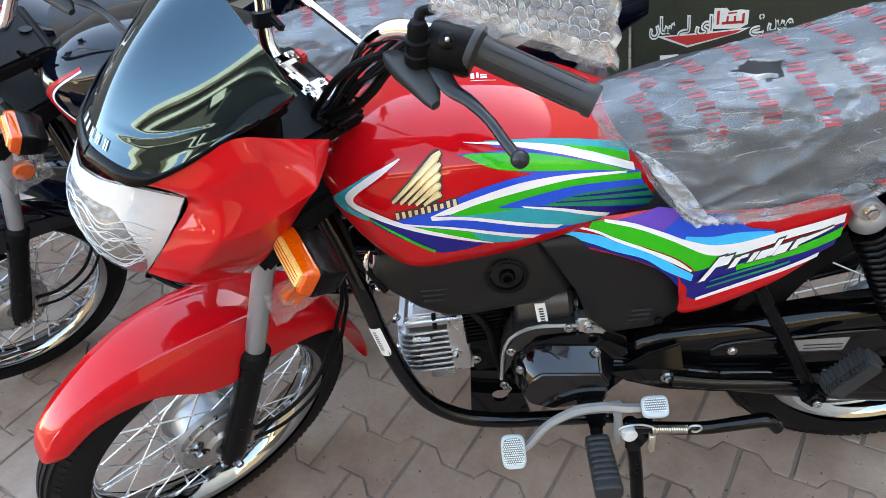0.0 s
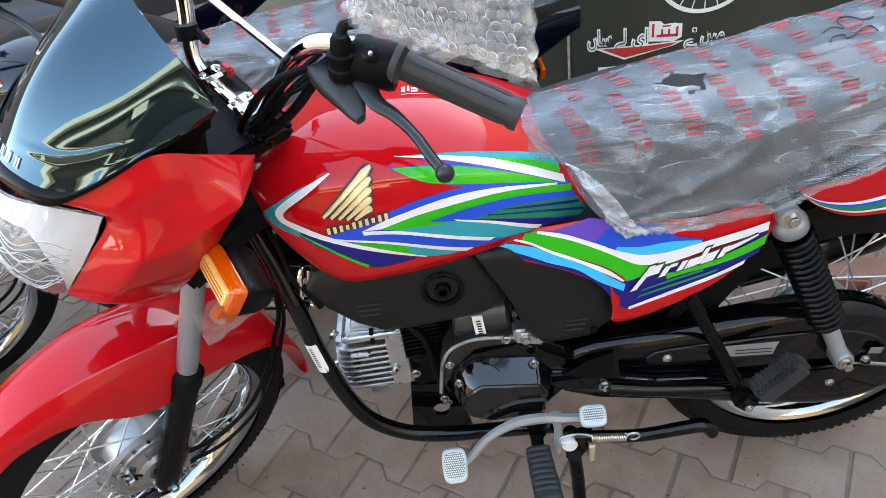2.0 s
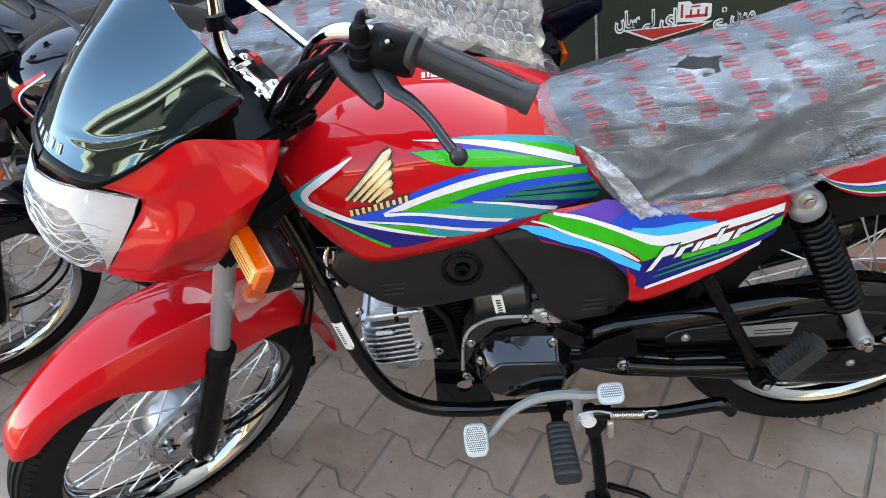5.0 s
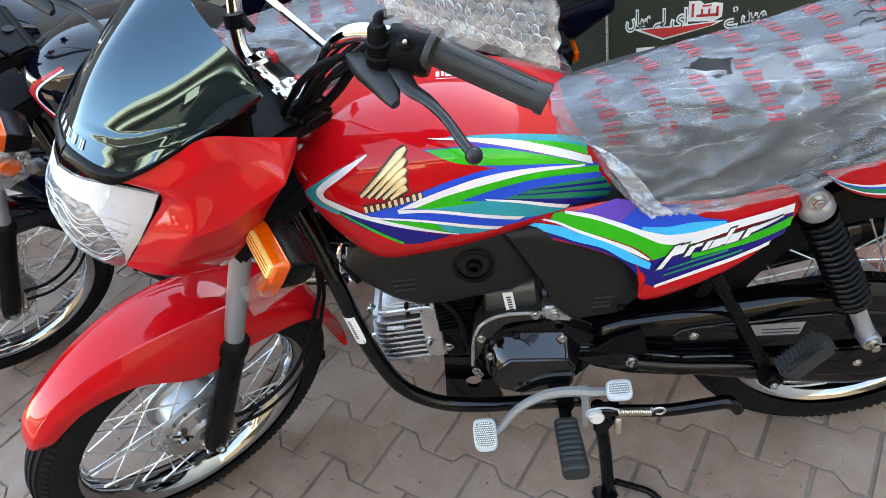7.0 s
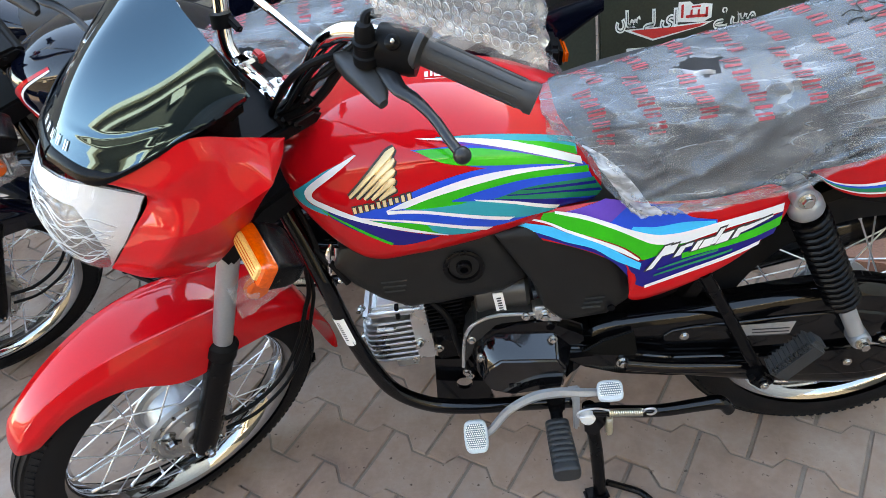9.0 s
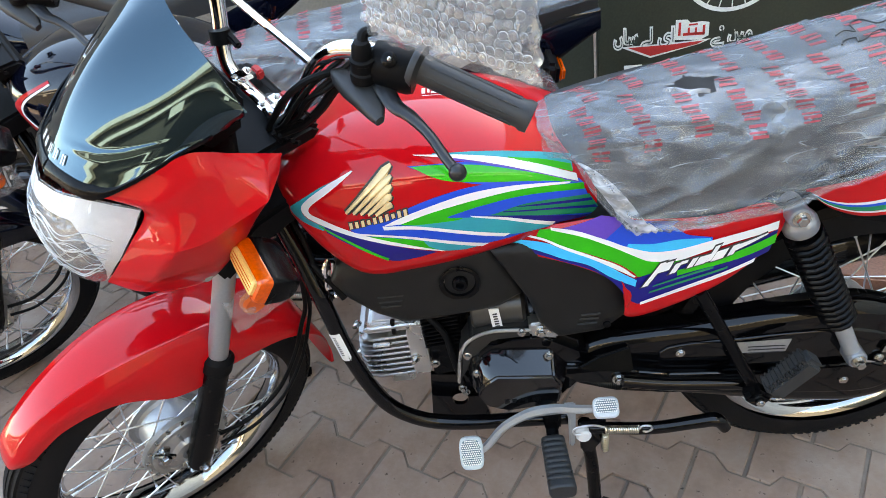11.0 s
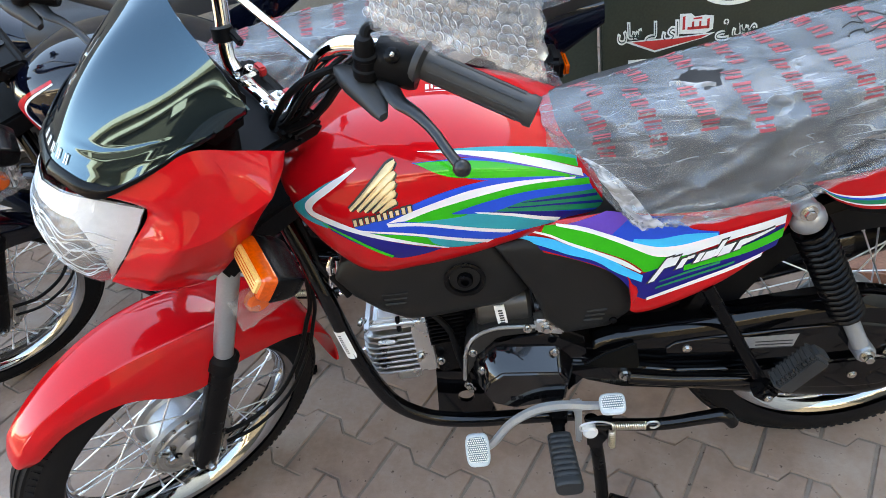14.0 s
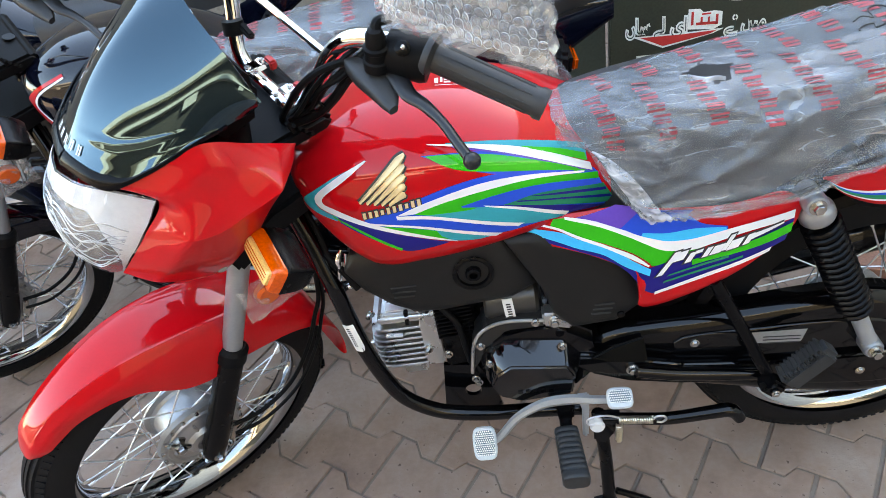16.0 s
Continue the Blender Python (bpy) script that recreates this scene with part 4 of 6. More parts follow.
bm = slab(((-.048, .365), (-.036, .440), (-.016, .470), (.02, .482), (.082, .476), (.084, .455), (.02, .455), (-.02, .41)), -.116, -.02, .005, segments=3)
DARK_CAST = material("dark_casting", (.035, .034, .033), .36, metal=.5, grain=.3, scale=160)
flange = part("crankcase_flange", bm, DARK_CAST, engine, "dark cast crankcase flange with a silver rim")
part("machined_rim", tube(((-.047, -.117, .372), (-.036, -.117, .438), (-.016, -.117, .467), (.02, -.117, .479), (.080, -.117, .473)), .0030, 8), ALLOY, flange)
bm = slab(((.018, .518), (.034, .518), (.038, .468), (.022, .468)), -.1085, -.1065, 0)
part("barcode_label", bm, LABEL, engine)
bm = bmesh.new()
for k in range(7):
    block((.007, .0008, .0024), pose(.027 + .0005 * k, -.1092, .508 - .0052 * k), 0, bm)
part("barcode", bm, INK, engine)
bm = slab(((.078, .486), (.100, .484), (.120, .462), (.124, .446), (.078, .458)), -.118, -.09, .004)
part("silver_bracket", bm, ALLOY, engine)
part("bracket_bolt", bolt((.096, -.119, .468), (0, -1, 0), .010, .008), ZINC, engine)
# barrel: upright black fins; head: silver, fins lengthways
for k in range(9):
    z = .424 + .0084 * k
    bm = slab(((-.096, z), (-.034, z + .004), (-.034, z + .0075), (-.096, z + .0035)), -.082, .07, .0008)
    part("barrel_fin", bm, SATIN_BLACK, engine)
part("barrel", slab(((-.092, .345), (-.092, .500), (-.03, .500), (-.03, .352)), -.072, .06, .004), SATIN_BLACK, engine)
part("barrel_bolt", bolt((-.085, -.082, .388), (0, -1, 0), .008, .008), ZINC, engine)
LYING = Matrix(((1, 0, 0, 0), (0, 0, 1, 0), (0, 1, 0, 0), (0, 0, 0, 1)))
# darker casting for the head body: paints the shade between its fins
GAP_SHADE = material("shaded_casting", (.16, .16, .155), .5, metal=.5, grain=.4, scale=150)
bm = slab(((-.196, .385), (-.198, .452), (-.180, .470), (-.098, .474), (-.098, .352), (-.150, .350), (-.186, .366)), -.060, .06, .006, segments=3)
head = part("cylinder_head", bm, GAP_SHADE, engine, "silver finned cylinder head")
for k in range(8):
    z = .366 + .0122 * k
    x0 = -.206 - .006 * math.sin(math.pi * (k + .5) / 8)
    bm = slab(((-.122, -.078), (x0 + .024, -.080), (x0 + .010, -.076), (x0 + .002, -.066), (x0, -.050), (x0, .05), (-.122, .05)), z, z + .0046, .0012)
    part("head_fin", bm, ALLOY, head, m=LYING)
bm = slab(((-.124, .362), (-.124, .462), (-.116, .478), (-.094, .482), (-.094, .362)), -.079, .05, .003)
part("head_flange", bm, ALLOY, head)
bm = slab(((-.196, .462), (-.192, .478), (-.180, .491), (-.104, .488), (-.098, .478), (-.098, .462)), -.076, .05, .007, segments=3)
cap = part("head_cover", bm, ALLOY, head)
part("cover_ridge", tube(((-.190, -.074, .474), (-.170, -.077, .478), (-.140, -.077, .479), (-.104, -.077, .479)), .0045, 10), ALLOY, cap)
part("strap", slab(((-.146, .462), (-.145, .490), (-.138, .490), (-.139, .462)), -.0805, -.070, .001), SATIN_BLACK, cap)
part("fin_boss", block((.036, .012, .010), pose(-.168, -.080, .444, 0, 4, 0), .004), ALLOY, head)
part("exhaust_flange", slab(((-.166, .340), (-.166, .360), (-.126, .362), (-.126, .342)), -.072, -.03, .003), ALLOY, head)
for spot in ((-.116, -.081, .402), (-.212, -.05, .408), (-.206, -.05, .470)):
    part("head_bolt", bolt(spot, (-.4, -1, 0), .0075, .012), ZINC, head)
bm = tube(((-.09, -.075, .50), (-.06, -.088, .46), (-.052, -.092, .40), (-.042, -.102, .35)), .0055, 8)
part("oil_hose", bm, RUBBER, engine)
for r, *pts in ((.006, (-.262, -.06, .66), (-.238, -.085, .63), (-.215, -.095, .60), (-.20, -.10, .57)), (.008, (-.25, -.03, .70), (-.215, -.06, .655), (-.19, -.075, .625)), (.0045, (-.27, -.045, .72), (-.246, -.07, .68), (-.232, -.09, .61), (-.226, -.09, .56))):
    part("wiring_loom", tube(pts, r, 8), RUBBER, bike, "black wiring loom")

# ---- seat and tail ----
S_X = (.10, .16, .25, .34, .46, .60, .75, .92)
S_TOP = (.790, .806, .818, .822, .824, .838, .856, .868)
S_W = (.075, .110, .130, .134, .136, .132, .120, .10)
rows = []
for i in range(41):
    x = .10 + .82 * i / 40
    t, w = lerp_table(x, S_X, S_TOP), lerp_table(x, S_X, S_W)
    deep = .155 - .075 * min(1, max(0, (x - .38) / .12))
    far = .60 + .25 * min(1, max(0, (x - .25) / .25))
    rows.append([Vector((x, w * (far if math.cos(a) < 0 else 1) * math.copysign(abs(math.cos(a)) ** .55, -math.cos(a)), t - deep + deep * max(0, math.sin(a)) ** .36)) for a in (math.pi * k / 24 for k in range(25))])
seat = grid(rows)
part("seat", thick(seat, .004), SEAT, bike, "black vinyl dual seat", sharp=60)
top_ = spline([(x, 0, z) for x, z in ((.470, .682), (.54, .693), (.62, .722), (.72, .762), (.82, .793), (.92, .810))], 6)
low_ = spline([(x, 0, z) for x, z in ((.472, .682), (.498, .654), (.535, .633), (.571, .625), (.632, .631), (.715, .657), (.80, .70), (.92, .77))], 6)


def tail_side(x, z):
    return -.128 - .010 * math.sin(max(0, min(1, (x - .47) / .4)) * math.pi) + .03 * max(0, (.66 - z) / .06) ** 2 * .35


rows = []
for i in range(31):
    rows.append([Vector((p.x, tail_side(p.x, p.z) + .004 * abs(k / 6 - 1) ** 6, p.z)) for k, p in ((k, along(top_, i / 30).lerp(along(low_, i / 30), k / 12)) for k in range(13))])
tail = part("tail_panel", thick(grid(rows), .003), RED, bike, "glossy red tail panel with striped lower edge", sharp=50)
for colour, layer, f0, f1 in (("white", 1, .58, .66), ("blue", 1, .66, .73), ("dgreen", 1, .73, .84), ("white", 2, .84, .88)):
    a, b = ([((p := along(top_, .03 + u / 10 * .95).lerp(along(low_, .03 + u / 10 * .95), f + (.97 - f) * .55 * max(0, 1 - u / 5))).x, p.z) for u in range(11)] for f in (f0, f1))
    decal(tail, colour, layer, a, b, tail_side)
bm = tube(((.655, -.150, .735), (.70, -.175, .745), (.80, -.175, .775), (.95, -.12, .80)), .011, 14)
rail = part("grab_rail", bm, CHROME, bike, "chromed rear grab rail")
part("rail_cap", tube(((.645, -.147, .733), (.659, -.152, .736)), .0125, 16), RUBBER, rail)
part("rail_stay", tube(((.685, -.168, .738), (.694, -.172, .712), (.715, -.172, .700), (.78, -.165, .715), (.86, -.15, .745)), .008, 12), CHROME, rail)
for s in (-1, 1):
    m = pose(.815, s * .185, .735, 0, 10, 0)
    rear_signal = part("rear_turn_signal", block((.030, .085, .046), m, .010, segments=3), BLACK_PLASTIC, bike, "rear turn signal with an amber lens")
    part("amber_lens", block((.014, .070, .030), m @ Matrix.Translation((.019, 0, 0)), .009, segments=3), AMBER, rear_signal, "amber lens")
    part("stalk", tube(((.80, s * .11, .735), (.81, s * .15, .735)), .010, 10), RUBBER, rear_signal)
rows = []
for i in range(40):
    a = radians(170 - 165 * i / 39)
    rows.append([REAR + Vector((r * math.cos(a), y, r * math.sin(a))) for y, r in ((-.075, .30), (-.07, .318), (-.045, .33), (0, .335), (.045, .33), (.07, .318), (.075, .30))])
part("rear_mudguard", thick(grid(rows), .002), SATIN_BLACK, bike, "black rear mudguard")
bm = slab(((.40, .60), (.42, .665), (.50, .665), (.53, .62), (.60, .60), (.60, .625), (.45, .675), (.20, .68), (.20, .60), (.30, .545)), -.118, -.10, .004)
part("subframe", bm, SATIN_BLACK, bike)

# ---- cowl, visor and lamps, turned with the fork ----


def patch(a, b, bulge, n=32, k=16, left=None):
    """A curved sheet between curve a (s = 0) and curve b (s = 1); left: the curve at the first edge."""
    rows = []
    for i in range(n + 1):
        v = i / n
        p, q = along(a, v), along(b, v)
        row = []
        for j in range(k + 1):
            s = j / k
            o = p.lerp(q, s) + bulge(s, v)
            if left:
                o += (along(left, s) - a[0].lerp(b[0], s)) * (1 - v) ** 2
            row.append(o)
        rows.append(row)
    return rows


def both(rows):
    """A sheet and its mirror image."""
    bm = grid(rows)
    grid([[Vector((p.x, -p.y, p.z)) for p in r] for r in rows], bm)
    bmesh.ops.remove_doubles(bm, verts=bm.verts, dist=.0004)
    return bm


VISOR = material("smoked_visor", (0.004, 0.005, 0.006), 0.03, mottle=0.02, spec=0.75)
# blue tint puts the sky's blue into the visor's reflections
VISOR.node_tree.nodes["Principled BSDF"].inputs["Specular Tint"].default_value = (0.48, 0.80, 1.0, 1)
VISOR.node_tree.nodes["Principled BSDF"].inputs["IOR"].default_value = 1.7
visor_low = spline(((-.543, 0, .952), (-.530, -.045, .950), (-.512, -.074, .948), (-.466, -.100, .966), (-.413, -.118, .984), (-.345, -.126, .990)), 8)
visor_top = spline(((-.3387, 0, 1.0995), (-.3426, -.020, 1.0965), (-.3487, -.0473, 1.0869), (-.3451, -.0869, 1.0634), (-.3402, -.1185, 1.0304), (-.3411, -.1440, 1.0132)), 8)
def soft_min(a, b, k=.05):
    return .5 * (a + b - math.sqrt((a - b) ** 2 + k * k))


def cowl_bulge(low, back):
    """A raised arm under the visor, a scoop that faces up, a flank below it and a crease before the rear edge."""
    crease = .90 - .22 * min(1, low * 1.4)
    across = soft_min(soft_min(back / .16, 1, .12), (1 - back) / (1 - crease), .03)
    down = soft_min(low / .40, ((1 - low) / .60) ** .7, .03)
    arm = math.exp(-((low - .11) / .07) ** 2) * math.sin(math.pi * back / .60) ** .5 if 0 < back < .60 else 0
    return Vector((0, -1, .1)) * (.050 * max(0, across) * max(0, down) + .006 * arm)


cowl = part("headlamp_cowl", thick(both(patch(
    spline(((-.512, -.073, .944), (-.466, -.101, .962), (-.413, -.120, .981), (-.365, -.132, .958), (-.312, -.140, .926)), 8),
    spline(((-.558, -.060, .800), (-.526, -.080, .768), (-.458, -.088, .730), (-.414, -.110, .772), (-.362, -.130, .845), (-.322, -.139, .905)), 8),
    cowl_bulge,
    88, 60, spline(((-.512, -.073, .944), (-.480, -.096, .914), (-.512, -.094, .876), (-.540, -.082, .838), (-.558, -.060, .800)), 8))), .003), RED, bike, "glossy red headlamp cowl", sharp=22, m=STEER)
visor_rows = patch(visor_low, visor_top, lambda s, v: math.sin(math.pi * s) * (.0209 * (1 - v) * Vector((-.66, 0, .75)) + .0024 * math.sin(math.pi * min(1, v * 1.05)) * Vector((1.06, 1, -.34))), 48, 56)
for turn in range(40):
    for j in range(1, 57):
        before = [r[j].copy() for r in visor_rows]
        first = Vector((before[1].x, -before[1].y, before[1].z))
        share = min(1, j / 6) * .5
        for i in range(48):
            visor_rows[i][j] = before[i] * (1 - share) + ((before[i - 1] if i else first) + before[i + 1]) * (share / 2)
# below a moulded line the foot of the visor flares out
for i in range(49):
    v = i / 48
    line = .175 + .10 * v
    hold = min(1, max(0, (v - .02) / .2)) * min(1, max(0, (.74 - v) / .14))
    for j in range(57):
        flare = max(0, 1 - j / 56 / line)
        visor_rows[i][j] = visor_rows[i][j] + Vector((-.45, -.65, .25)) * (.0045 * flare + .0016 * max(0, 1 - abs(j / 56 - line) / .022)) * hold
visor = part("visor", thick(both(visor_rows), .003), VISOR, cowl, "dark smoked visor, glossy", sharp=60, m=STEER)
# moulded black lower lip of the visor, broad at the nose
lip_rows = []
for i, r in enumerate(visor_rows[:44]):
    broad = 3.3 - 2.0 * min(1, max(0, (i / 48 - .36) / .14))
    row = []
    for k in range(5):
        f = broad * k / 4
        a = int(f)
        row.append(r[a].lerp(r[a + 1], f - a) + Vector((-.45, -.5, .35)) * (.0012 + .0030 * math.sin(math.pi * (.12 + .8 * k / 4))) + Vector((0, 0, -.004)) * (k == 0))
    lip_rows.append(row)
part("visor_lip", thick(both(lip_rows), .002), SATIN_BLACK, cowl, "black moulded lip", m=STEER)


def on_visor(s, v):
    """A point just off the visor; v below 0 is its far half."""
    i, j = min(46, int(abs(v) * 48)), min(54, int(s * 56))
    a, b = abs(v) * 48 - i, s * 56 - j
    p = visor_rows[i][j].lerp(visor_rows[i + 1][j], a).lerp(visor_rows[i][j + 1].lerp(visor_rows[i + 1][j + 1], a), b)
    return Vector((p.x - .0012, -p.y if v < 0 else p.y, p.z + .0008))


for k in range(5):
    for u in (0, .018):
        v0 = -.17 + .068 * k + u
        bm = grid([[on_visor(s, v0), on_visor(s, v0 + .010)] for s in (.085, .11, .135)])
        part("lettering_bar", bm, LABEL, visor, "white lettering bar", m=STEER)
lamp_top = spline(((-.552, 0, .944), (-.542, -.035, .943), (-.516, -.070, .938), (-.481, -.094, .914)), 8)
lamp_low = spline(((-.580, 0, .786), (-.576, -.025, .788), (-.570, -.045, .794), (-.558, -.060, .802)), 8)
lamp_edge = spline(((-.481, -.094, .914), (-.513, -.093, .876), (-.541, -.081, .838), (-.558, -.060, .802)), 8)


def lamp_bulge(s, v):
    e = along(lamp_edge, s) - lamp_top[-1].lerp(lamp_low[-1], s)
    return Vector((-.024, 0, 0)) * math.sin(math.pi * s) * (1 - v * v) + Vector((-.006, -.010, 0)) * math.sin(math.pi * v) * math.sin(math.pi * s) + e * v * v


REFLECTOR = material("lamp_reflector", (0.36, 0.37, 0.39), 0.14, metal=1.0, mottle=0.10, grain=1.0, scale=28, bump_at=.008)
LENS = clear_film("lamp_glass", (0.85, 0.88, 0.90), 0.18, 0.03, 0.05, 12, 0.6)
LENS_LINE = material("lens_moulding", (.62, .64, .66), .25, metal=.5)
lamp_rows = patch(lamp_top, lamp_low, lamp_bulge, 28, 24)
lamp = part("headlamp", both(lamp_rows), LENS, cowl, "clear headlamp lens over a bright reflector", m=STEER)
for k in range(16):
    swirl = random.Random(40 + k)
    start, drop, bend = swirl.uniform(5, 17), swirl.uniform(-3, 6), swirl.uniform(.5, 2.2)
    for flip in (1, -1):
        line = []
        for i in range(0, 26, 2):
            f = max(1, min(22.9, start + drop * i / 25 + bend * math.sin(i * .45 + k)))
            p = lamp_rows[i][int(f)].lerp(lamp_rows[i][int(f) + 1], f % 1)
            line.append(Vector((p.x - .0005, p.y * flip, p.z)))
        part("lens_line", tube(line, .00035 if k % 3 else .0007, 6, n=4), LENS_LINE, lamp, m=STEER)
rows = [[p + Vector((.0015 + .003 * math.sin(math.pi * j / 24) * (1 - i / 28) + .0012 * math.sin(i * 1.3) * math.sin(j * .9), .0015 * (i > 2), 0)) for j, p in enumerate(r)] for i, r in enumerate(lamp_rows)]
part("reflector", both(rows), REFLECTOR, lamp, "facetted silver reflector", sharp=12, m=STEER)
WHITE_CHROME = material("bright_surround", (.93, .94, .95), .2, metal=.1)
wing = []
for i in range(29):
    reach = lerp_table(i, (0, 10, 14, 17, 20, 23, 25, 28), (3.6, 3.8, 4.2, 6.0, 9.0, 13.0, 16.5, 22.6))
    row = []
    for k in range(13):
        f = .15 + (reach - .15) * k / 12
        a = int(f)
        row.append(rows[i][a].lerp(rows[i][a + 1], f - a) + Vector((-.0022, -.0006 if i > 2 else 0, 0)))
    wing.append(row)
part("lamp_surround", both(wing), WHITE_CHROME, lamp, "bright white lamp surround", m=STEER)
bm = slab(((-.50, .90), (-.485, .93), (-.36, .96), (-.335, .94), (-.345, .88), (-.40, .80), (-.47, .77), (-.53, .80)), -.085, .085, .01)
part("lamp_bucket", bm, SATIN_BLACK, cowl, m=STEER)
part("cowl_screw", bolt((-.452, -.106, .760), (-.2, -.9, .2), .009, .008), ZINC, cowl, m=STEER)
bm = slab(((-.40, .955), (-.375, .99), (-.330, 1.015), (-.312, .985), (-.322, .935), (-.38, .925)), -.088, .088, .012, segments=3)
part("instrument_binnacle", bm, BLACK_PLASTIC, bike, "black instrument housing", m=STEER)


def indicator(side):
    """A turn signal on its stalk: black shell, amber lens, wider than tall."""
    m = Matrix.Translation((-.404, side * .182, .812)) @ Matrix.Rotation(radians(-10), 4, "Z") @ Matrix.Rotation(radians(34), 4, "Y")

    def ring(d, g, grow=0.0):
        return [m @ Vector((d, math.copysign(abs(math.cos(a)) ** .22, math.cos(a)) * (.0455 - g), (math.copysign(abs(math.sin(a)) ** .28, math.sin(a)) * (.0215 - g)) * (1 + grow * math.cos(a) * side))) for a in (2 * math.pi * (k + .5) / 40 for k in range(40))]
    bm = grid([ring(d, g, .10) for d, g in ((-.004, .001), (-.002, 0), (.020, .0015), (.032, .004), (.040, .008), (.042, .014))], close_v=True, caps=True)
    shell_ob = part("turn_signal", bm, SATIN_BLACK, bike, "turn signal with an amber lens", m=STEER)
    bm = grid([ring(d, g, .10) for d, g in ((-.003, .001), (-.014, .0020), (-.019, .0045), (-.021, .0085), (-.0195, .0095))], close_v=True, caps=True)
    lens = part("amber_lens", bm, AMBER, shell_ob, "ribbed amber lens", m=STEER)
    bm = grid([ring(d, g, .10) for d, g in ((-.019, .0095), (-.0235, .0105), (-.0245, .0130))], close_v=True, caps=True)
    part("lens_core", bm, AMBER_CORE, lens, "bright amber middle of the lens", m=STEER)
    for k in range(3):
        part("lens_rib", block((.0012, .062, .0010), m @ Matrix.Translation((-.0246, 0, -.005 + .005 * k)), .0004), AMBER, lens, m=STEER)
    part("stalk", tube(((-.40, side * .085, .80), (-.395, side * .138, .810)), .011, 10), RUBBER, shell_ob, m=STEER)


indicator(-1), indicator(1)
bm = lathe(((0, -.010), (.018, -.010), (.022, -.006), (.022, .004)), (-.408, -.098, .640), (0, 1, 0), 28)
part("side_reflector", bm, material("reflector_orange", (.75, .12, .02), .15, coat=.8, grain=.4, scale=200), bike, "round orange reflector", m=STEER)
rows = []
for i in range(13):
    rows.append([Vector((-.452 + .0075 * i, -.106 - .010 * noise.noise((i * .35, j * .4, 3)), .688 - .0075 * j + .004 * noise.noise((i * .5, j * .5, 9)))) for j in range(13)])
part("reflector_wrap", grid(rows), CLEAR, bike, "clear plastic wrapping on the reflector", m=STEER)

# ---- handlebar ----
LEVER = material("lever_paint", (.016, .017, .019), .3, mottle=.15, spec=.4)
GRIP = material("grip_rubber", (.024, .025, .026), .5, grain=.3, scale=250, mottle=.2)
half = [(-.268, -.000, .893), (-.268, -.055, .893), (-.264, -.082, .915), (-.245, -.104, .965), (-.230, -.122, 1.006), (-.213, -.146, 1.032), (-.190, -.185, 1.038), (-.165, -.225, 1.030), (-.104, -.348, .998)]
path = [(x, -y, z) for x, y, z in reversed(half[1:])] + half
bar = part("handlebar", tube(path, .011, 18), CHROME, bike, "chromed braced handlebar", m=STEER)
part("cross_brace", tube(((-.232, -.122, 1.000), (-.232, .122, 1.000)), .0055, 12), CHROME, bar, m=STEER)
for y in (-.036, .036):
    bm = block((.034, .026, .018), pose(-.266, y, .904), .005)
    part("bar_clamp", bm, CHROME, bar, m=STEER)
    bm = bolt((-.277, y, .913), (0, 0, 1), .0042, .004)
    bolt((-.255, y, .913), (0, 0, 1), .0042, .004, bm)
    part("clamp_bolt", bm, ZINC, bar, m=STEER)
    part("clamp_tag", block((.012, .020, .016), pose(-.243, y, .902), .003), material("red_tag", (.5, .03, .03), .4), bar, m=STEER)
bm = slab(((-.40, .875), (-.38, .892), (-.24, .890), (-.225, .875), (-.24, .862), (-.38, .862)), -.09, .09, .006)
part("top_yoke", bm, RUBBER, bike, m=STEER)
bm = tube(((-.262, -.012, .862), (-.254, -.012, .894)), .012, 16)
part("stem_nut", bm, SATIN_BLACK, bike, m=STEER)
bm = tube(((-.262, .082, .935), (-.258, .088, .952)), .0150, 16)
block((.010, .034, .010), pose(-.252, .066, .945, 10, 0, 0), .003, bm)
part("cable_clip", bm, RUBBER, bar, m=STEER)
for s in (-1, 1):
    a, b = Vector((-.166, s * .223, 1.030)), Vector((-.103, s * .350, .998))
    q = (b - a).normalized()
    bm = tube((a, a + q * .003, a + q * .008, a + q * .012, b - q * .012, b - q * .008, b), .017, 28, straight=True, radii=(.024, .0255, .0255, .0172, .0165, .0185, .0178))
    grip = part("grip", bm, GRIP, bar, "ribbed black rubber grip", m=STEER)
    for k in range(9):
        ang = 2 * math.pi * (k + .3) / 9
        side = q.orthogonal().normalized()
        up = q.cross(side)
        off = (side * math.cos(ang) + up * math.sin(ang)) * .0167
        part("grip_rib", tube((a + q * .020 + off, b - q * .018 + off), .0010, 5), GRIP, grip, m=STEER)
# switch housing, clutch perch and lever, mirror boot
m = Matrix.Translation((-.181, -.203, 1.031)) @ Matrix.Rotation(radians(-64), 4, "Z")
bm = tube(((-.1935, -.181, 1.0255), (-.1915, -.184, 1.025), (-.185, -.193, 1.0235), (-.167, -.221, 1.0195), (-.164, -.225, 1.019)), .027, 28, straight=True, radii=(.019, .0245, .0265, .0265, .0245))
switch = part("switch_housing", bm, BLACK_PLASTIC, bar, "black plastic switch housing", m=STEER)
bm = lathe(((.0, .004), (.006, .004), (.009, .002), (.009, -.002)), (-.181 - .011, -.201 - .014, 1.031 + .0155), (-.40, -.50, .77), 20)
part("switch_button", bm, SATIN_BLACK, switch, m=STEER)
part("button_screw", ball((-.181 - .0125, -.201 - .0165, 1.031 + .019), .0032), ZINC, switch, m=STEER)
bm = bmesh.new()
rows = []
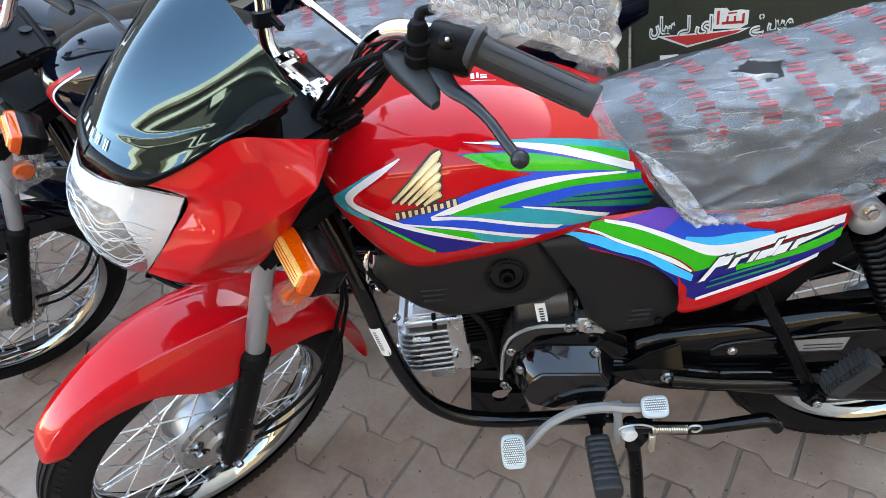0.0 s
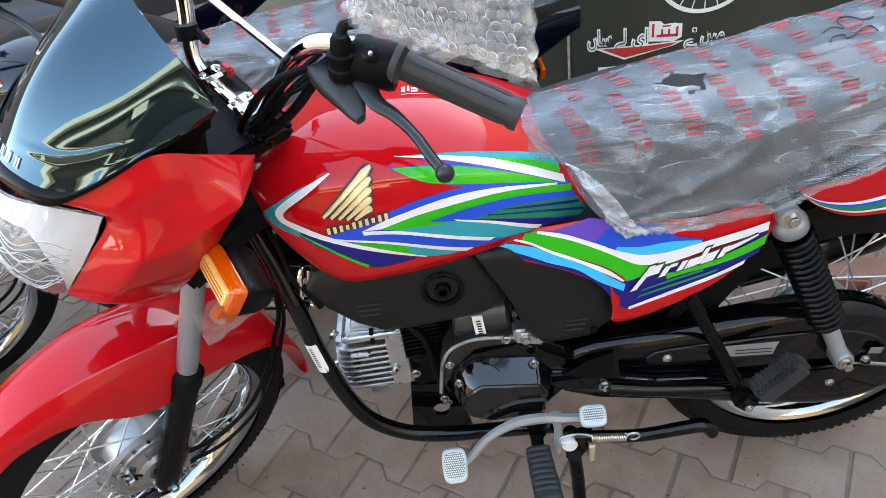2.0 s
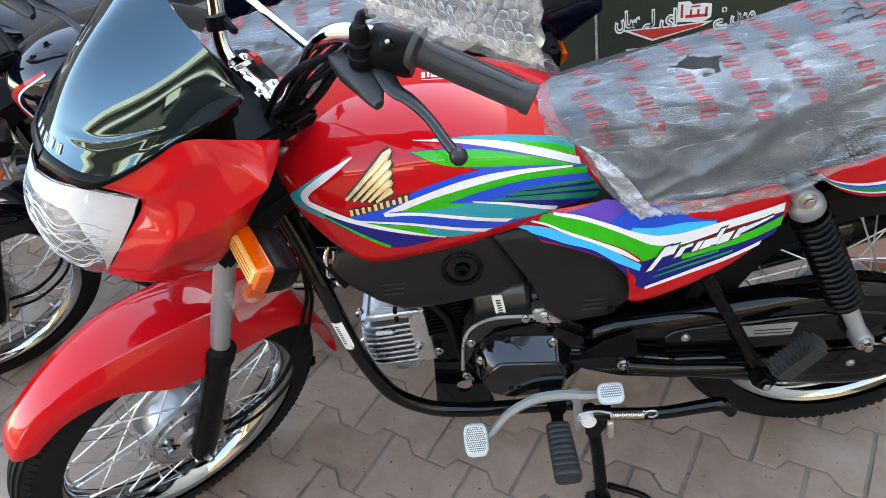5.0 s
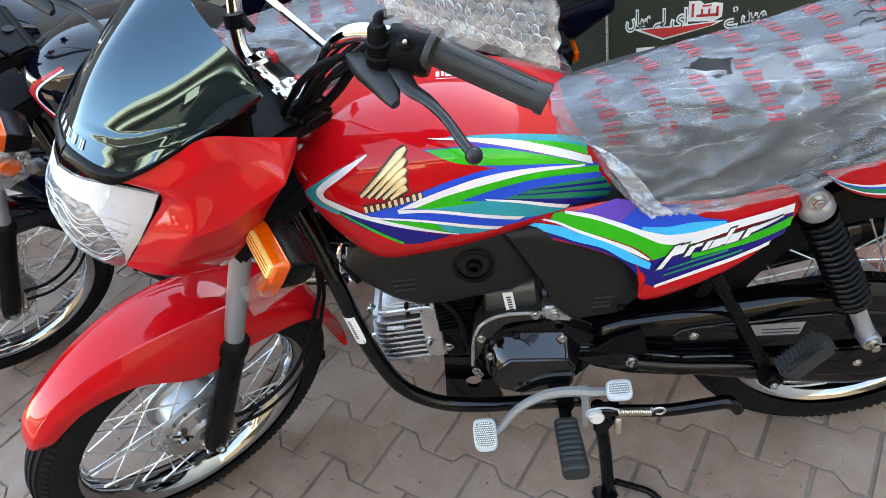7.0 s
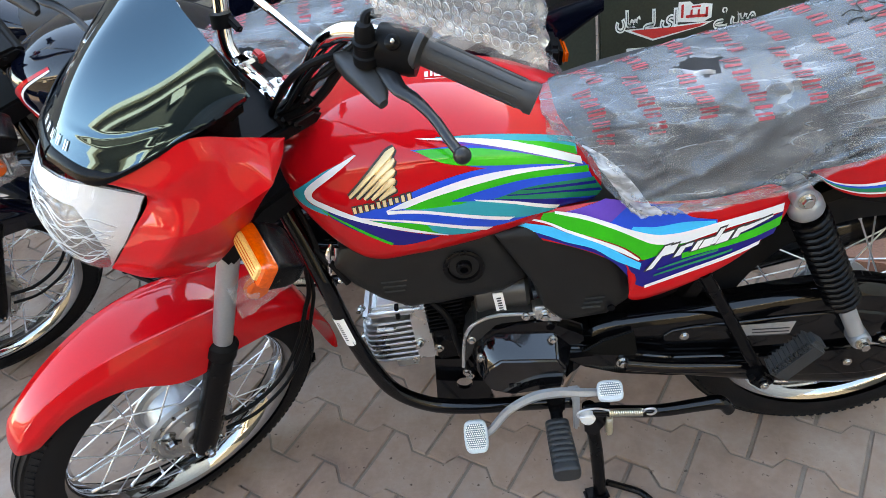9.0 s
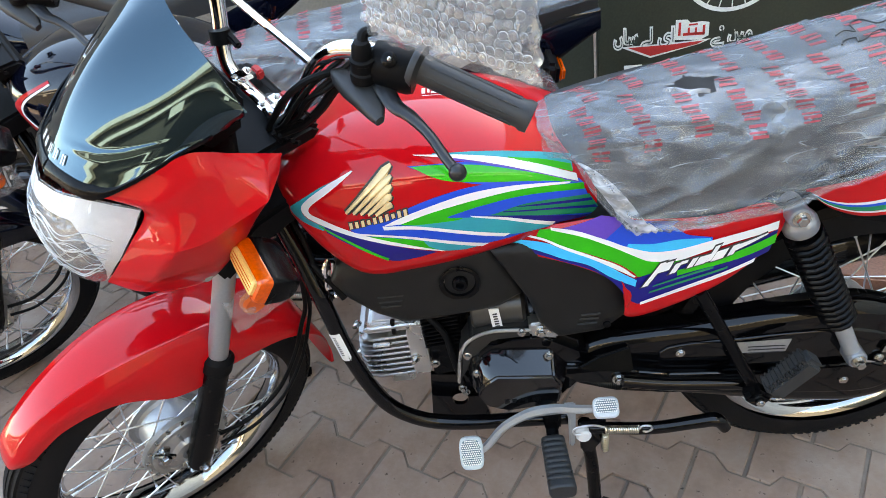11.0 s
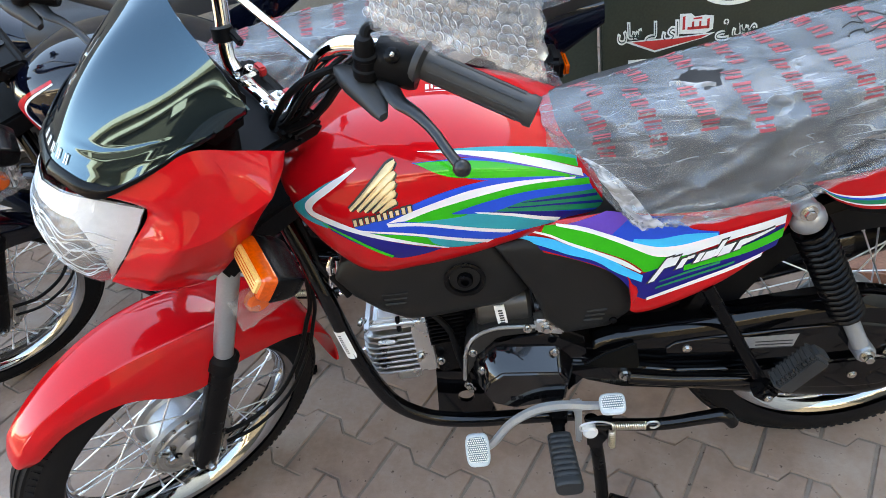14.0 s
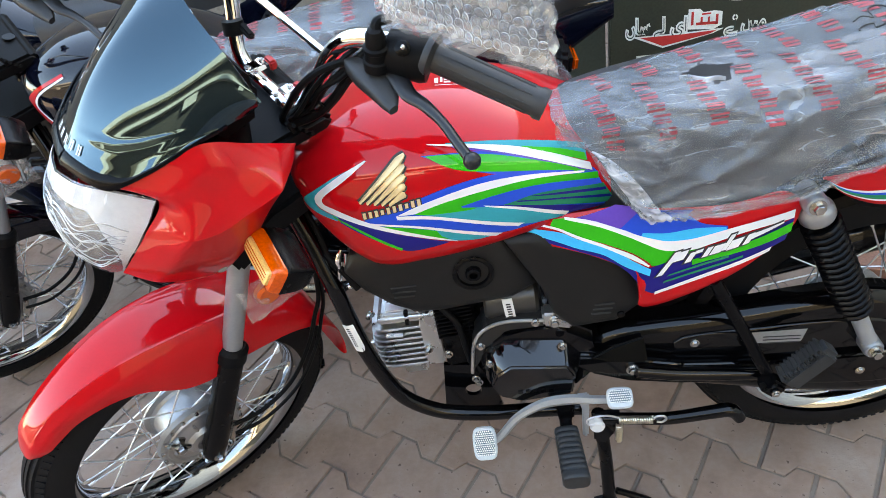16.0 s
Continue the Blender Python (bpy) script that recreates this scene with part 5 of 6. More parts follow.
for i, (p, w, h) in enumerate((((-.229, -.140, 1.003), .006, .006), ((-.224, -.150, 1.004), .007, .008), ((-.2235, -.157, 1.004), .011, .011), ((-.221, -.178, 1.002), .0165, .012), ((-.219, -.205, .999), .0175, .010), ((-.224, -.226, .996), .0120, .007), ((-.2285, -.238, .995), .006, .005))):
    c = Vector(p)
    rows.append([c + Vector((w * math.copysign(abs(math.cos(a)) ** .7, math.cos(a)), 0, h * math.copysign(abs(math.sin(a)) ** .7, math.sin(a)))) for a in (2 * math.pi * k / 20 for k in range(20))])
grid(rows, bm, close_v=True, caps=True)
part("clutch_perch", bm, GRIP, bar, "black clutch lever holder with a rubber cover", m=STEER)
lever_path = spline(((-.198, -.205, 1.010), (-.206, -.236, 1.004), (-.203, -.262, 1.002), (-.205, -.296, 1.000), (-.211, -.328, .996), (-.214, -.350, .993)), 8)
rows = []
for i, p in enumerate(lever_path):
    q = (lever_path[min(i + 1, len(lever_path) - 1)] - lever_path[max(i - 1, 0)]).normalized()
    n = Vector((0, 0, 1)).cross(q).normalized()
    u = i / (len(lever_path) - 1)
    w = .0125 - .0065 * min(1, u * 1.8)
    rows.append([p + n * w * math.cos(a) + Vector((0, 0, .0052 * math.sin(a))) for a in (2 * math.pi * k / 14 for k in range(14))])
clutch = part("clutch_lever", grid(rows, close_v=True, caps=True), LEVER, bar, "satin black clutch lever with a ball end", m=STEER)
part("ball_end", ball((-.214, -.352, .993), .0098), LEVER, clutch, m=STEER)
bm = lathe(((.015, -.012), (.0155, 0), (.0135, .002), (.0135, .012), (.0145, .013), (.0145, .017), (.0115, .019), (.011, .032), (.008, .038), (0, .040)), (-.210, -.188, 1.026), (.06, .0, 1), 24)
part("mirror_boot", bm, RUBBER, bar, "black rubber mirror boot", m=STEER)
part("boot_tip", tube(((-.206, -.188, 1.060), (-.200, -.184, 1.068), (-.185, -.186, 1.066)), .006, 10), RUBBER, bar, m=STEER)
part("perch_bolt", bolt((-.196, -.194, 1.040), (0, -.3, 1), .006, .006), ZINC, bar, m=STEER)
# cables from the lever and switch, gathered by a tie before the steering head
for r, pts in ((.0046, ((-.227, -.146, 1.007), (-.257, -.135, 1.003), (-.278, -.115, .977), (-.286, -.090, .938), (-.288, -.060, .894), (-.280, -.03, .84))),
               (.0040, ((-.205, -.160, 1.018), (-.232, -.146, .996), (-.251, -.135, .978), (-.261, -.110, .938), (-.274, -.080, .899), (-.270, -.04, .85))),
               (.0034, ((-.200, -.165, 1.020), (-.236, -.148, .990), (-.258, -.130, .972), (-.266, -.106, .932), (-.280, -.078, .902), (-.276, -.03, .86))),
               (.0062, ((-.196, -.172, 1.012), (-.224, -.150, .987), (-.243, -.135, .955), (-.259, -.110, .920), (-.280, -.080, .894), (-.278, -.03, .84))),
               (.0030, ((-.210, -.150, 1.020), (-.240, -.138, 1.000), (-.262, -.122, .972), (-.276, -.095, .925), (-.282, -.06, .88)))):
    part("control_cable", tube(pts, r, 8), RUBBER, bike, "black control cable", m=STEER)
part("cable_tie", tube(((-.251, -.125, .930), (-.270, -.100, .926), (-.262, -.118, .948), (-.251, -.125, .930)), .0022, 6), SATIN_BLACK, bike, m=STEER)
for k in range(5):
    bm = tube(((-.292 + .006 * k, -.082 - .004 * k, .905 - .006 * k), (-.285, -.08 + .008 * k, .880 - .006 * k), (-.275, -.04, .85 - .012 * k)), .0034, 6)
    part("wire", bm, RUBBER, bike, m=STEER)


# ---- polythene over the seat ----
Z_X = (.118, .14, .155, .178, .205, .232, .27, .36, .421, .485, .55, .615, .66, .75, .92)
Z_LOW = (.810, .800, .782, .736, .700, .679, .679, .678, .684, .712, .736, .764, .786, .812, .832)


# sharp folds in the film, along the seat and across it
FOLDS = (
    ((.143, .381), (.188, .481), (.238, .575), (.278, .619)),
    ((.153, .50), (.198, .60), (.243, .637), (.343, .719), (.388, .787)),
    ((.178, .719), (.208, .731), (.243, .80), (.258, .85), (.303, .87)),
    ((.238, .85), (.223, .787), (.203, .681), (.173, .606)),
    ((.188, .719), (.228, .731), (.273, .744), (.323, .781), (.353, .838)),
    ((.323, .781), (.368, .775), (.438, .738)),
    ((.433, .75), (.458, .794), (.473, .869), (.528, .825)),
    ((.353, .838), (.413, .869), (.463, .875)),
    ((.378, .575), (.463, .50), (.518, .494), (.563, .512)),
    ((.348, .556), (.418, .525), (.538, .531), (.64, .56)),
    ((.393, .662), (.443, .656), (.528, .644), (.66, .66)))
FOLD_LEGS = [(a[0], a[1] * .4, b[0] - a[0], (b[1] - a[1]) * .4) for line in FOLDS for a, b in zip(line, line[1:])]


def fold_height(x, v):
    q, near = v * .4, 1.0
    for x0, q0, dx, dq in FOLD_LEGS:
        ex, eq = x - x0, q - q0
        if abs(ex - dx / 2) > .09 or abs(eq - dq / 2) > .07:
            continue
        u = max(0, min(1, (ex * dx + eq * dq) / (dx * dx + dq * dq)))
        near = min(near, math.hypot(ex - dx * u, eq - dq * u))
    return .0060 * math.exp(-near / .008) if near < .06 else 0


def film_point(x, v):
    """The film at x along the seat and v across, from the far hem (0) to the near hem (1)."""
    t, w, low = lerp_table(x, S_X, S_TOP), lerp_table(x, S_X, S_W), lerp_table(x, Z_X, Z_LOW)
    near_w = w + .026
    c = .07 * min(1, max(0, (x - .22) / .28))
    pts = ((max(w - .02, c + .055), low + .02), (max(w - .03, c + .05), t - .085), (c + .042, t - .030), (c, t + .006), (-.05, t + .012), (-w + .012, t + .006), (-w - .012, t - .024), (-near_w, (t - .03) * .5 + low * .5), (-near_w - .004, low))
    f = max(0, min(.9999, v)) * (len(pts) - 1)
    i = int(f)
    u = f - i
    q = [pts[max(0, min(len(pts) - 1, i + k))] for k in (-1, 0, 1, 2)]
    y, z = (0.5 * (2 * q[1][c] + (q[2][c] - q[0][c]) * u + (2 * q[0][c] - 5 * q[1][c] + 4 * q[2][c] - q[3][c]) * u * u + (3 * q[1][c] - q[0][c] - 3 * q[2][c] + q[3][c]) * u ** 3) for c in (0, 1))
    # long folds along the seat, and folds that fan up from the low front corner
    ridge = lambda a, b, c: 1 - abs(noise.noise((a, b, c)))
    fan = math.atan2(.95 - v, (x - .20) * 1.3)
    reach = math.hypot(x - .20, (.95 - v) * .6)
    low_part = min(1, max(0, (v - .55) * 4))
    d = .0034 * ridge(x * 4 + v * 2, v * 13 - x * 6, 1.7) ** 36 * (1 - .5 * low_part) + .0022 * ridge(x * 6 - v * 3, v * 22 + x * 9, 4.1) ** 36 + .0012 * ridge(x * 16, v * 24 - x * 14, 7.7) ** 40
    d += low_part * (.012 * ridge(fan * 2.6, reach * 1.6, 8.3) ** 14 + .006 * ridge(fan * 6, reach * 2, 2.9) ** 30 + .005 * ridge(x * 7 + v * 6, v * 5 - x * 7, 5.5) ** 30)
    d += .005 * noise.noise((x * 3.5, v * 3, 2.2)) * (.3 + low_part)
    d += fold_height(x + .006 * noise.noise((x * 20, v * 12, 9.1)), v)
    # flat facets that meet in creases
    d += .012 * (.35 + .65 * low_part) * abs(noise.noise((x * 6 + v * 2.5, v * 5.5 - x * 5, 3.3))) + .004 * (.5 + .5 * low_part) * abs(noise.noise((x * 13 - v * 4, v * 13 + x * 6, 6.4)))
    d += .0022 * abs(noise.noise((x * 9 + v * 30, v * 34 - x * 16, 1.1))) * (1 - .6 * low_part)
    out = Vector((0, y * 2.5, max(0, z - t + .06) * 6)).normalized()
    p = Vector((x, y, z)) + out * d
    p.x += .004 * noise.noise((v * 9, x * 9, 6.0))
    return p


HOLE = ((.284, -.070), (.300, -.064), (.318, -.048), (.336, -.058), (.358, -.060), (.346, -.080), (.344, -.104), (.322, -.108), (.322, -.090), (.300, -.084))


def in_outline(x, y, outline):
    inside = False
    for (x0, y0), (x1, y1) in zip(outline, outline[1:] + outline[:1]):
        if (y0 > y) != (y1 > y) and x < x0 + (x1 - x0) * (y - y0) / (y1 - y0):
            inside = not inside
    return inside


# the print as plain bars (start and end along x, then across)
PRINT_BARS = (
    ((0, .022, 0, .007), (.002, .022, .012, .017), (0, .021, .026, .034)),
    ((.001, .022, 0, .009), (0, .020, .020, .025), (.003, .022, .029, .036)),
    ((0, .021, .002, .008), (.001, .022, .014, .024), (0, .020, .030, .035)))


def seat_film(name, label, torn_at=True):
    rows = []
    for i in range(221):
        x = .118 + .80 * (i / 220)
        rows.append([film_point(x, j / 130) for j in range(131)])
    bm = grid(rows)
    torn = []
    for f in bm.faces:
        c = f.calc_center_median()
        if torn_at and in_outline(c.x, c.y, HOLE) and c.z > .78:
            torn.append(f)
    bmesh.ops.delete(bm, geom=torn, context="FACES")
    sheet = part("sheet", bm, FILM, None, sharp=180)
    top = thing(name, label, "plastic cover", "film seat covers")
    sheet.parent = top
    # the torn edge turned back on itself
    rows = []
    for i in range(17):
        u = i / 16
        x = .284 + .052 * u
        y = -.078 - .026 * u ** 1.4 + .003 * math.sin(9 * u)
        base = Vector((x, y, lerp_table(x, S_X, S_TOP) + .016))
        w = .0075 * math.sin(math.pi * min(1, .1 + u * .9)) * (.75 + .25 * math.sin(11 * u + 1)) + .001
        rows.append([base + Vector((-.1 * w * k, -w * k, .004 * math.sin(math.pi * k) - .003 * k)) for k in (0, .33, .66, 1)])
    if torn_at:
        part("torn_flap", grid(rows), MILKY, top)
    # doubled film at the low front corner
    rows = []
    for i in range(41):
        u = i / 40
        wide = .012 + .034 * u ** .8
        rows.append([film_point(.154 + .064 * u + wide * w + .003 * math.sin(9 * u + 4 * w), 0.79 + .205 * u - .05 * w * u * (1 - u)) + Vector((-.002, -.004 - .004 * math.sin(math.pi * w) * (1 + .4 * math.sin(17 * u)), 0)) for w in (k / 10 for k in range(11))])
    part("corner_fold", grid(rows), MILKY, top, sharp=180)
    rows = [[film_point(.205 + .70 * i / 120, .955 + .045 * k / 6 + .006 * math.sin(i * .5) * (1 - k / 6)) + Vector((0, -.0035 - .0015 * math.sin(i * .37 + k), 0)) for k in range(7)] for i in range(121)]
    part("hem_fold", grid(rows), FILM, top, sharp=180)
    if torn_at:
        # black marker scribbles on the film
        for line in (((0.531, 0.457), (0.543, 0.453), (0.554, 0.46), (0.555, 0.442), (0.568, 0.426), (0.577, 0.432), (0.584, 0.451), (0.597, 0.45)),
                     ((0.521, 0.496), (0.526, 0.484), (0.536, 0.478), (0.546, 0.48), (0.541, 0.496), (0.554, 0.489), (0.569, 0.475), (0.581, 0.474), (0.583, 0.489)),
                     ((0.657, 0.378), (0.622, 0.425), (0.668, 0.383))):
            pts = [film_point(x, v) + Vector((0, -.001, .0016)) for x, v in line]
            part("marker_scribble", tube(pts, .0011, 5, n=4), INK, top, "black marker scribble")
    print_bm = bmesh.new()
    for col in range(12):
        x0 = .166 + .0628 * col
        for start in (.555, .290, .03) if torn_at else (.40,):
            v0 = start - .013 * (col % 3) - .006 * col
            for letter in range(5):
                v, xl = v0 + .050 * letter, x0 + .005 * letter - .006
                mid = film_point(xl + .011, v + .02)
                if torn_at and any(in_outline(mid.x + dx, mid.y + dy, HOLE) for dx in (-.012, 0, .012) for dy in (-.016, 0, .012)):
                    continue
                for dx0, dx1, dv0, dv1 in PRINT_BARS[(letter + col) % 3]:
                    slots = [film_point(xl + dx, v + dv) for dx, dv in ((dx0, dv0), (dx1, dv0), (dx1, dv1), (dx0, dv1))]
                    print_bm.faces.new([print_bm.verts.new(c + Vector((0, -.0010, .0014))) for c in slots])
    part("red_print", print_bm, RED_PRINT, top, "rows of red printed lettering bars")["kind"] = "stuff"
    return top


MILKY = clear_film("folded_film", (.78, .80, .83), .44, .25, .05, 20, .2, creases=.15)
RED_PRINT = material("red_print", (.42, .035, .05), .45, alpha=.80, mottle=.3, scale=120)
seat_film("seat_cover", "crumpled clear polythene film with red print over a seat")

# ---- bubble wrap on the mirror ----
BL, BR = Vector((-.058, -.245, 1.023)), Vector((.101, -.333, .977))
UP = Vector((.03, .10, .99)).normalized()
OUT = (BR - BL).cross(UP).normalized()
if OUT.y > 0:
    OUT = -OUT
wrap = thing("wrapped_mirror", "rear-view mirror packed in clear bubble wrap", "mirror")


def wrap_point(u, v, back=0.0):
    p = BL.lerp(BR, u) + UP * (.145 * v)
    puff = math.sin(math.pi * min(1, max(0, u))) ** .5 * math.sin(math.pi * min(1, .06 + v * .9)) ** .5
    p += OUT * (.016 * puff + .0035 * noise.noise((u * 7, v * 7, 3)) - back * (.006 + .03 * puff))
    p += (BR - BL).normalized() * .006 * noise.noise((u * 2, v * 12, 7)) + Vector((0, 0, .006 * noise.noise((u * 14, v * 2, 5)) * (1 - v)))
    return p


bm = grid([[wrap_point(i / 40, j / 40) for j in range(41)] for i in range(41)])
part("front_sheet", bm, BUBBLE, wrap, sharp=180)
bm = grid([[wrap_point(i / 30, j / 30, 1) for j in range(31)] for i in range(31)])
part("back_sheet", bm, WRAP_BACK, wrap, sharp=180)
def bubble_mesh():
    bm = bmesh.new()
    rings = []
    for rad, h in ((1, 0), (.97, .28), (.84, .50), (.55, .60), (.3, .56)):
        rings.append([bm.verts.new((math.cos(a) * rad, math.sin(a) * rad, h)) for a in (math.pi * q / 6 for q in range(12))])
    for a_, b_ in zip(rings, rings[1:]):
        for q in range(12):
            bm.faces.new((a_[q], a_[(q + 1) % 12], b_[(q + 1) % 12], b_[q]))
    bm.faces.new(rings[-1])
    me = bpy.data.meshes.new("bubble")
    bm.to_mesh(me)
    bm.free()
    me.materials.append(BUBBLE_TOP)
    me.materials.append(BUBBLE_RIM)
    me.polygons.foreach_set("material_index", [1 if k < 12 else 0 for k in range(len(me.polygons))])
    me.polygons.foreach_set("use_smooth", [True] * len(me.polygons))
    return me


bubble_data = bubble_mesh()
across, rows_n = 19, 14
for r in range(rows_n):
    for c in range(across):
        u, v = .02 + .93 * (c + .35 + (.5 if r % 2 else 0)) / (across + .2), .09 + .91 * (r + .6) / rows_n
        eu, ev = (wrap_point(u + .01, v) - wrap_point(u - .01, v)).normalized(), (wrap_point(u, v + .01) - wrap_point(u, v - .01)).normalized()
        n = eu.cross(ev).normalized()
        if n.dot(OUT) < 0:
            n = -n
        k = .0049 * random.uniform(.9, 1.04)
        m = Matrix((eu, ev, n)).transposed().to_4x4() @ Matrix.Diagonal((k, k, k * random.uniform(.8, 1.05), 1))
        m.translation = wrap_point(u, v) + n * .0007
        ob = new("bubble", bubble_data)
        ob.parent, ob.matrix_basis = wrap, m
bm = grid([[wrap_point(.12 + .76 * i / 16, .12 + .8 * j / 16, .5) for j in range(17)] for i in range(17)])
part("mirror_body", thick(bm, .004), material("mirror_back", (.10, .11, .12), .3), wrap)


# ---- the second motorcycle, behind and ahead ----
OFF = Matrix.Translation((-.64, .46, 0))
bike_b = copy_thing(bike, OFF)
tagged(bike_b, "black motorcycle with red and white tank trim beside the red one", "motorcycle")
# black paint; the blue in its base colour stands for reflected sky
BLACK_TANK = material("black_sky_tinted_paint", (.002, .003, .008), .06, spec=.6, mottle=.1)
GONE = ("headlamp_cowl", "visor", "headlamp", "reflector", "lamp_bucket", "cowl_screw", "visor_lip", "visor_rib", "visor_lettering", "instrument_binnacle", "stripe", "grip_rib", "lettering_bar", "model_lettering", "wing_emblem", "emblem_bar", "emblem_edge", "lettering_stroke", "grab_rail", "lens_line", "lamp_surround", "stand_tang", "rail_cap", "rail_stay", "control_cable", "cable_tie", "tank_notice")
DARK = ("fuel_tank", "side_panel", "tail_panel", "front_mudguard")
fresh = {}
BAR_AT = STEER @ Vector((-.215, -.19, 1.01))
TURNED = Matrix.Translation(BAR_AT + Vector((.02, 0, .035))) @ Matrix.Rotation(radians(22), 4, Vector((math.sin(RAKE), 0, math.cos(RAKE)))) @ Matrix.Translation(-BAR_AT)
RAISED = {"fuel_tank": (.02, 0, .030), "side_reflector": (-.003, 0, .030), "reflector_wrap": (-.003, 0, .030), "turn_signal": (.042, 0, .022)}
for o in list(bike_b.children_recursive):
    kind_name = o.name.split(".")[0]
    if kind_name in RAISED and o.parent == bike_b:
        o.location += Vector(RAISED[kind_name])
    if kind_name == "handlebar":
        o.matrix_basis = TURNED
    if kind_name in GONE:
        bpy.data.objects.remove(o)
    elif kind_name in DARK:
        o.data = o.data.copy()
        o.data.materials[0] = BLACK_TANK
        if "label" in o:
            o["label"] = "glossy black paint"
        fresh[kind_name] = o
tank_b = fresh["fuel_tank"]
for colour, layer, top_, low_ in (
        ("red", 1, ((-.130, .800), (-.20, .775), (-.238, .745), (-.225, .715), (-.17, .670), (-.06, .650), (.10, .660)), ((-.128, .795), (-.19, .772), (-.215, .745), (-.205, .722), (-.16, .688), (-.06, .668), (.10, .675))),
        ("white", 2, ((-.128, .795), (-.19, .770), (-.215, .745), (-.205, .722), (-.16, .690), (-.06, .670), (.10, .678)), ((-.127, .792), (-.185, .768), (-.209, .745), (-.200, .725), (-.156, .694), (-.06, .674), (.10, .681)))):
    decal(tank_b, colour, layer, top_, low_, tank_side)
wing_b = bmesh.new()
for k in range(5):
    root, tip = Vector((-.125 + .010 * k, 0, .727 - .0015 * k)), Vector((-.055 - .0015 * k, 0, .781 - .0115 * k))
    rows = []
    for i in range(9):
        p = root.lerp(tip, i / 8)
        n = Vector((-.5, 0, .8))
        rows.append([Vector((q.x, tank_side(q.x, q.z) - h, q.z)) for q, h in ((p - n * .005, .001), (p, .003), (p + n * .005, .001))])
    grid(rows, wing_b)
part("wing_emblem", wing_b, GOLD, tank_b, "gold wing emblem")
cover_b = seat_film("seat_cover", "", False)
cover_b.matrix_basis = OFF
tagged(cover_b, "clear polythene film with red print over the black motorcycle's seat")
bike_c = copy_thing(bike_b, Matrix.Translation((-1.27, .94, 0)))
tagged(bike_c, "black motorcycle at the far side of the row", "motorcycle")

# ---- printed sign board ----
BOARD = material("dark_green_board", (.030, .034, .022), .45, mottle=.25, grain=.2, scale=40)
board = thing("sign_board", "dark green printed advertising board with a white slogan", "sign board")
bm = slab(((.40, .02), (.40, 1.25), (2.2, 1.25), (2.2, .02)), 1.03, 1.06, .003)
part("panel", bm, BOARD, board)
bm = slab(((.22, .02), (.22, 1.2), (.392, 1.2), (.392, .02)), 1.05, 1.07, .003)
part("side_flap", bm, material("green_flap", (.040, .046, .032), .5, mottle=.3, scale=30), board)
SIGN_WHITE = material("sign_white", (.84, .85, .78), .5, mottle=.1, scale=40)
SIGN_DARK = material("sign_ink", (.03, .06, .05), .5)
SIGN_RED = material("sign_red", (.62, .035, .03), .5)


def flat(outline, y, mat, name, parent, label=""):
    bm = bmesh.new()
    bm.faces.new([bm.verts.new((x, y, .473 + (z - .478) * .8 - .10 * (x - .44))) for x, z in outline])
    bmesh.ops.triangulate(bm, faces=list(bm.faces))
    return part(name, bm, mat, parent, label)


flat(((.462, .440), (.60, .447), (.72, .458), (.69, .440), (.55, .395)), 1.0288, SIGN_WHITE, "swash_edge", board)
flat(((.485, .437), (.60, .442), (.70, .452), (.68, .440), (.55, .403)), 1.0275, SIGN_RED, "red_swash", board)


def sign_word(body, x0, x1):
    """One printed word: dark letters with a wide white edge."""
    for name, mat, y, fat in (("word_edge", SIGN_WHITE, 1.0286, .08), ("slogan_word", SIGN_DARK, 1.0276, -.012)):
        curve = bpy.data.curves.new(name, "FONT")
        curve.body, curve.size, curve.offset = body, 1.0, fat
        curve.resolution_u = 2
        ob = new(name, curve)
        bpy.context.view_layer.update()
        me = bpy.data.meshes.new_from_object(ob)
        bpy.data.objects.remove(ob)
        if fat > 0:
            lo, hi = min(v.co.x for v in me.vertices), max(v.co.x for v in me.vertices)
        k = (x1 - x0) / (hi - lo)
        for v in me.vertices:
            x = x0 + (v.co.x - lo) * k
            v.co = (x, y, .452 - .10 * (x - .44) + v.co.y * .060)
        me.materials.append(mat)
        out = new(name, me)
        out.parent = board


for body, x0, x1 in (("\uFB9E\uFE8E\uFEB3", .443, .515), ("\uFBAF\uFEDF", .520, .562), ("\uFBFC\uFE8D", .568, .618), ("\uFBAF\uFE97", .718, .758), ("\uFB9F\uFBFF\uFEE3", .765, .836)):
    sign_word(body, x0, x1)
# the brand word is a plain red shape on white
flat(((.618, .458), (.618, .530), (.650, .530), (.660, .518), (.690, .522), (.712, .518), (.712, .470), (.690, .455)), 1.0288, SIGN_WHITE, "brand_backing", board)
for x0, x1, z0, z1 in ((.626, .633, .472, .520), (.640, .700, .472, .482), (.652, .658, .476, .500), (.672, .678, .476, .500), (.694, .701, .472, .508), (.655, .680, .508, .514)):
    flat(((x0, z0), (x1, z0 + .002), (x1, z1 + .002), (x0, z1)), 1.0276, SIGN_RED, "red_word_bar", board)
for x0 in (.475, .535):
    flat(((x0, .335), (x0 + .052, .335), (x0 + .052, .372), (x0, .370)), 1.0285, SIGN_WHITE, "small_notice", board)
# the printed wheel
bm = lathe(((.150, 0), (.138, -.0006)), (.77, 1.0275, .650), (0, 1, 0), 64)
for k in range(24):
    a = 2 * math.pi * k / 24
    block((.135, .0006, .003), Matrix.Translation((.77, 1.0275, .650)) @ Matrix.Rotation(a, 4, "Y") @ Matrix.Translation((.07, 0, 0)), 0, bm)
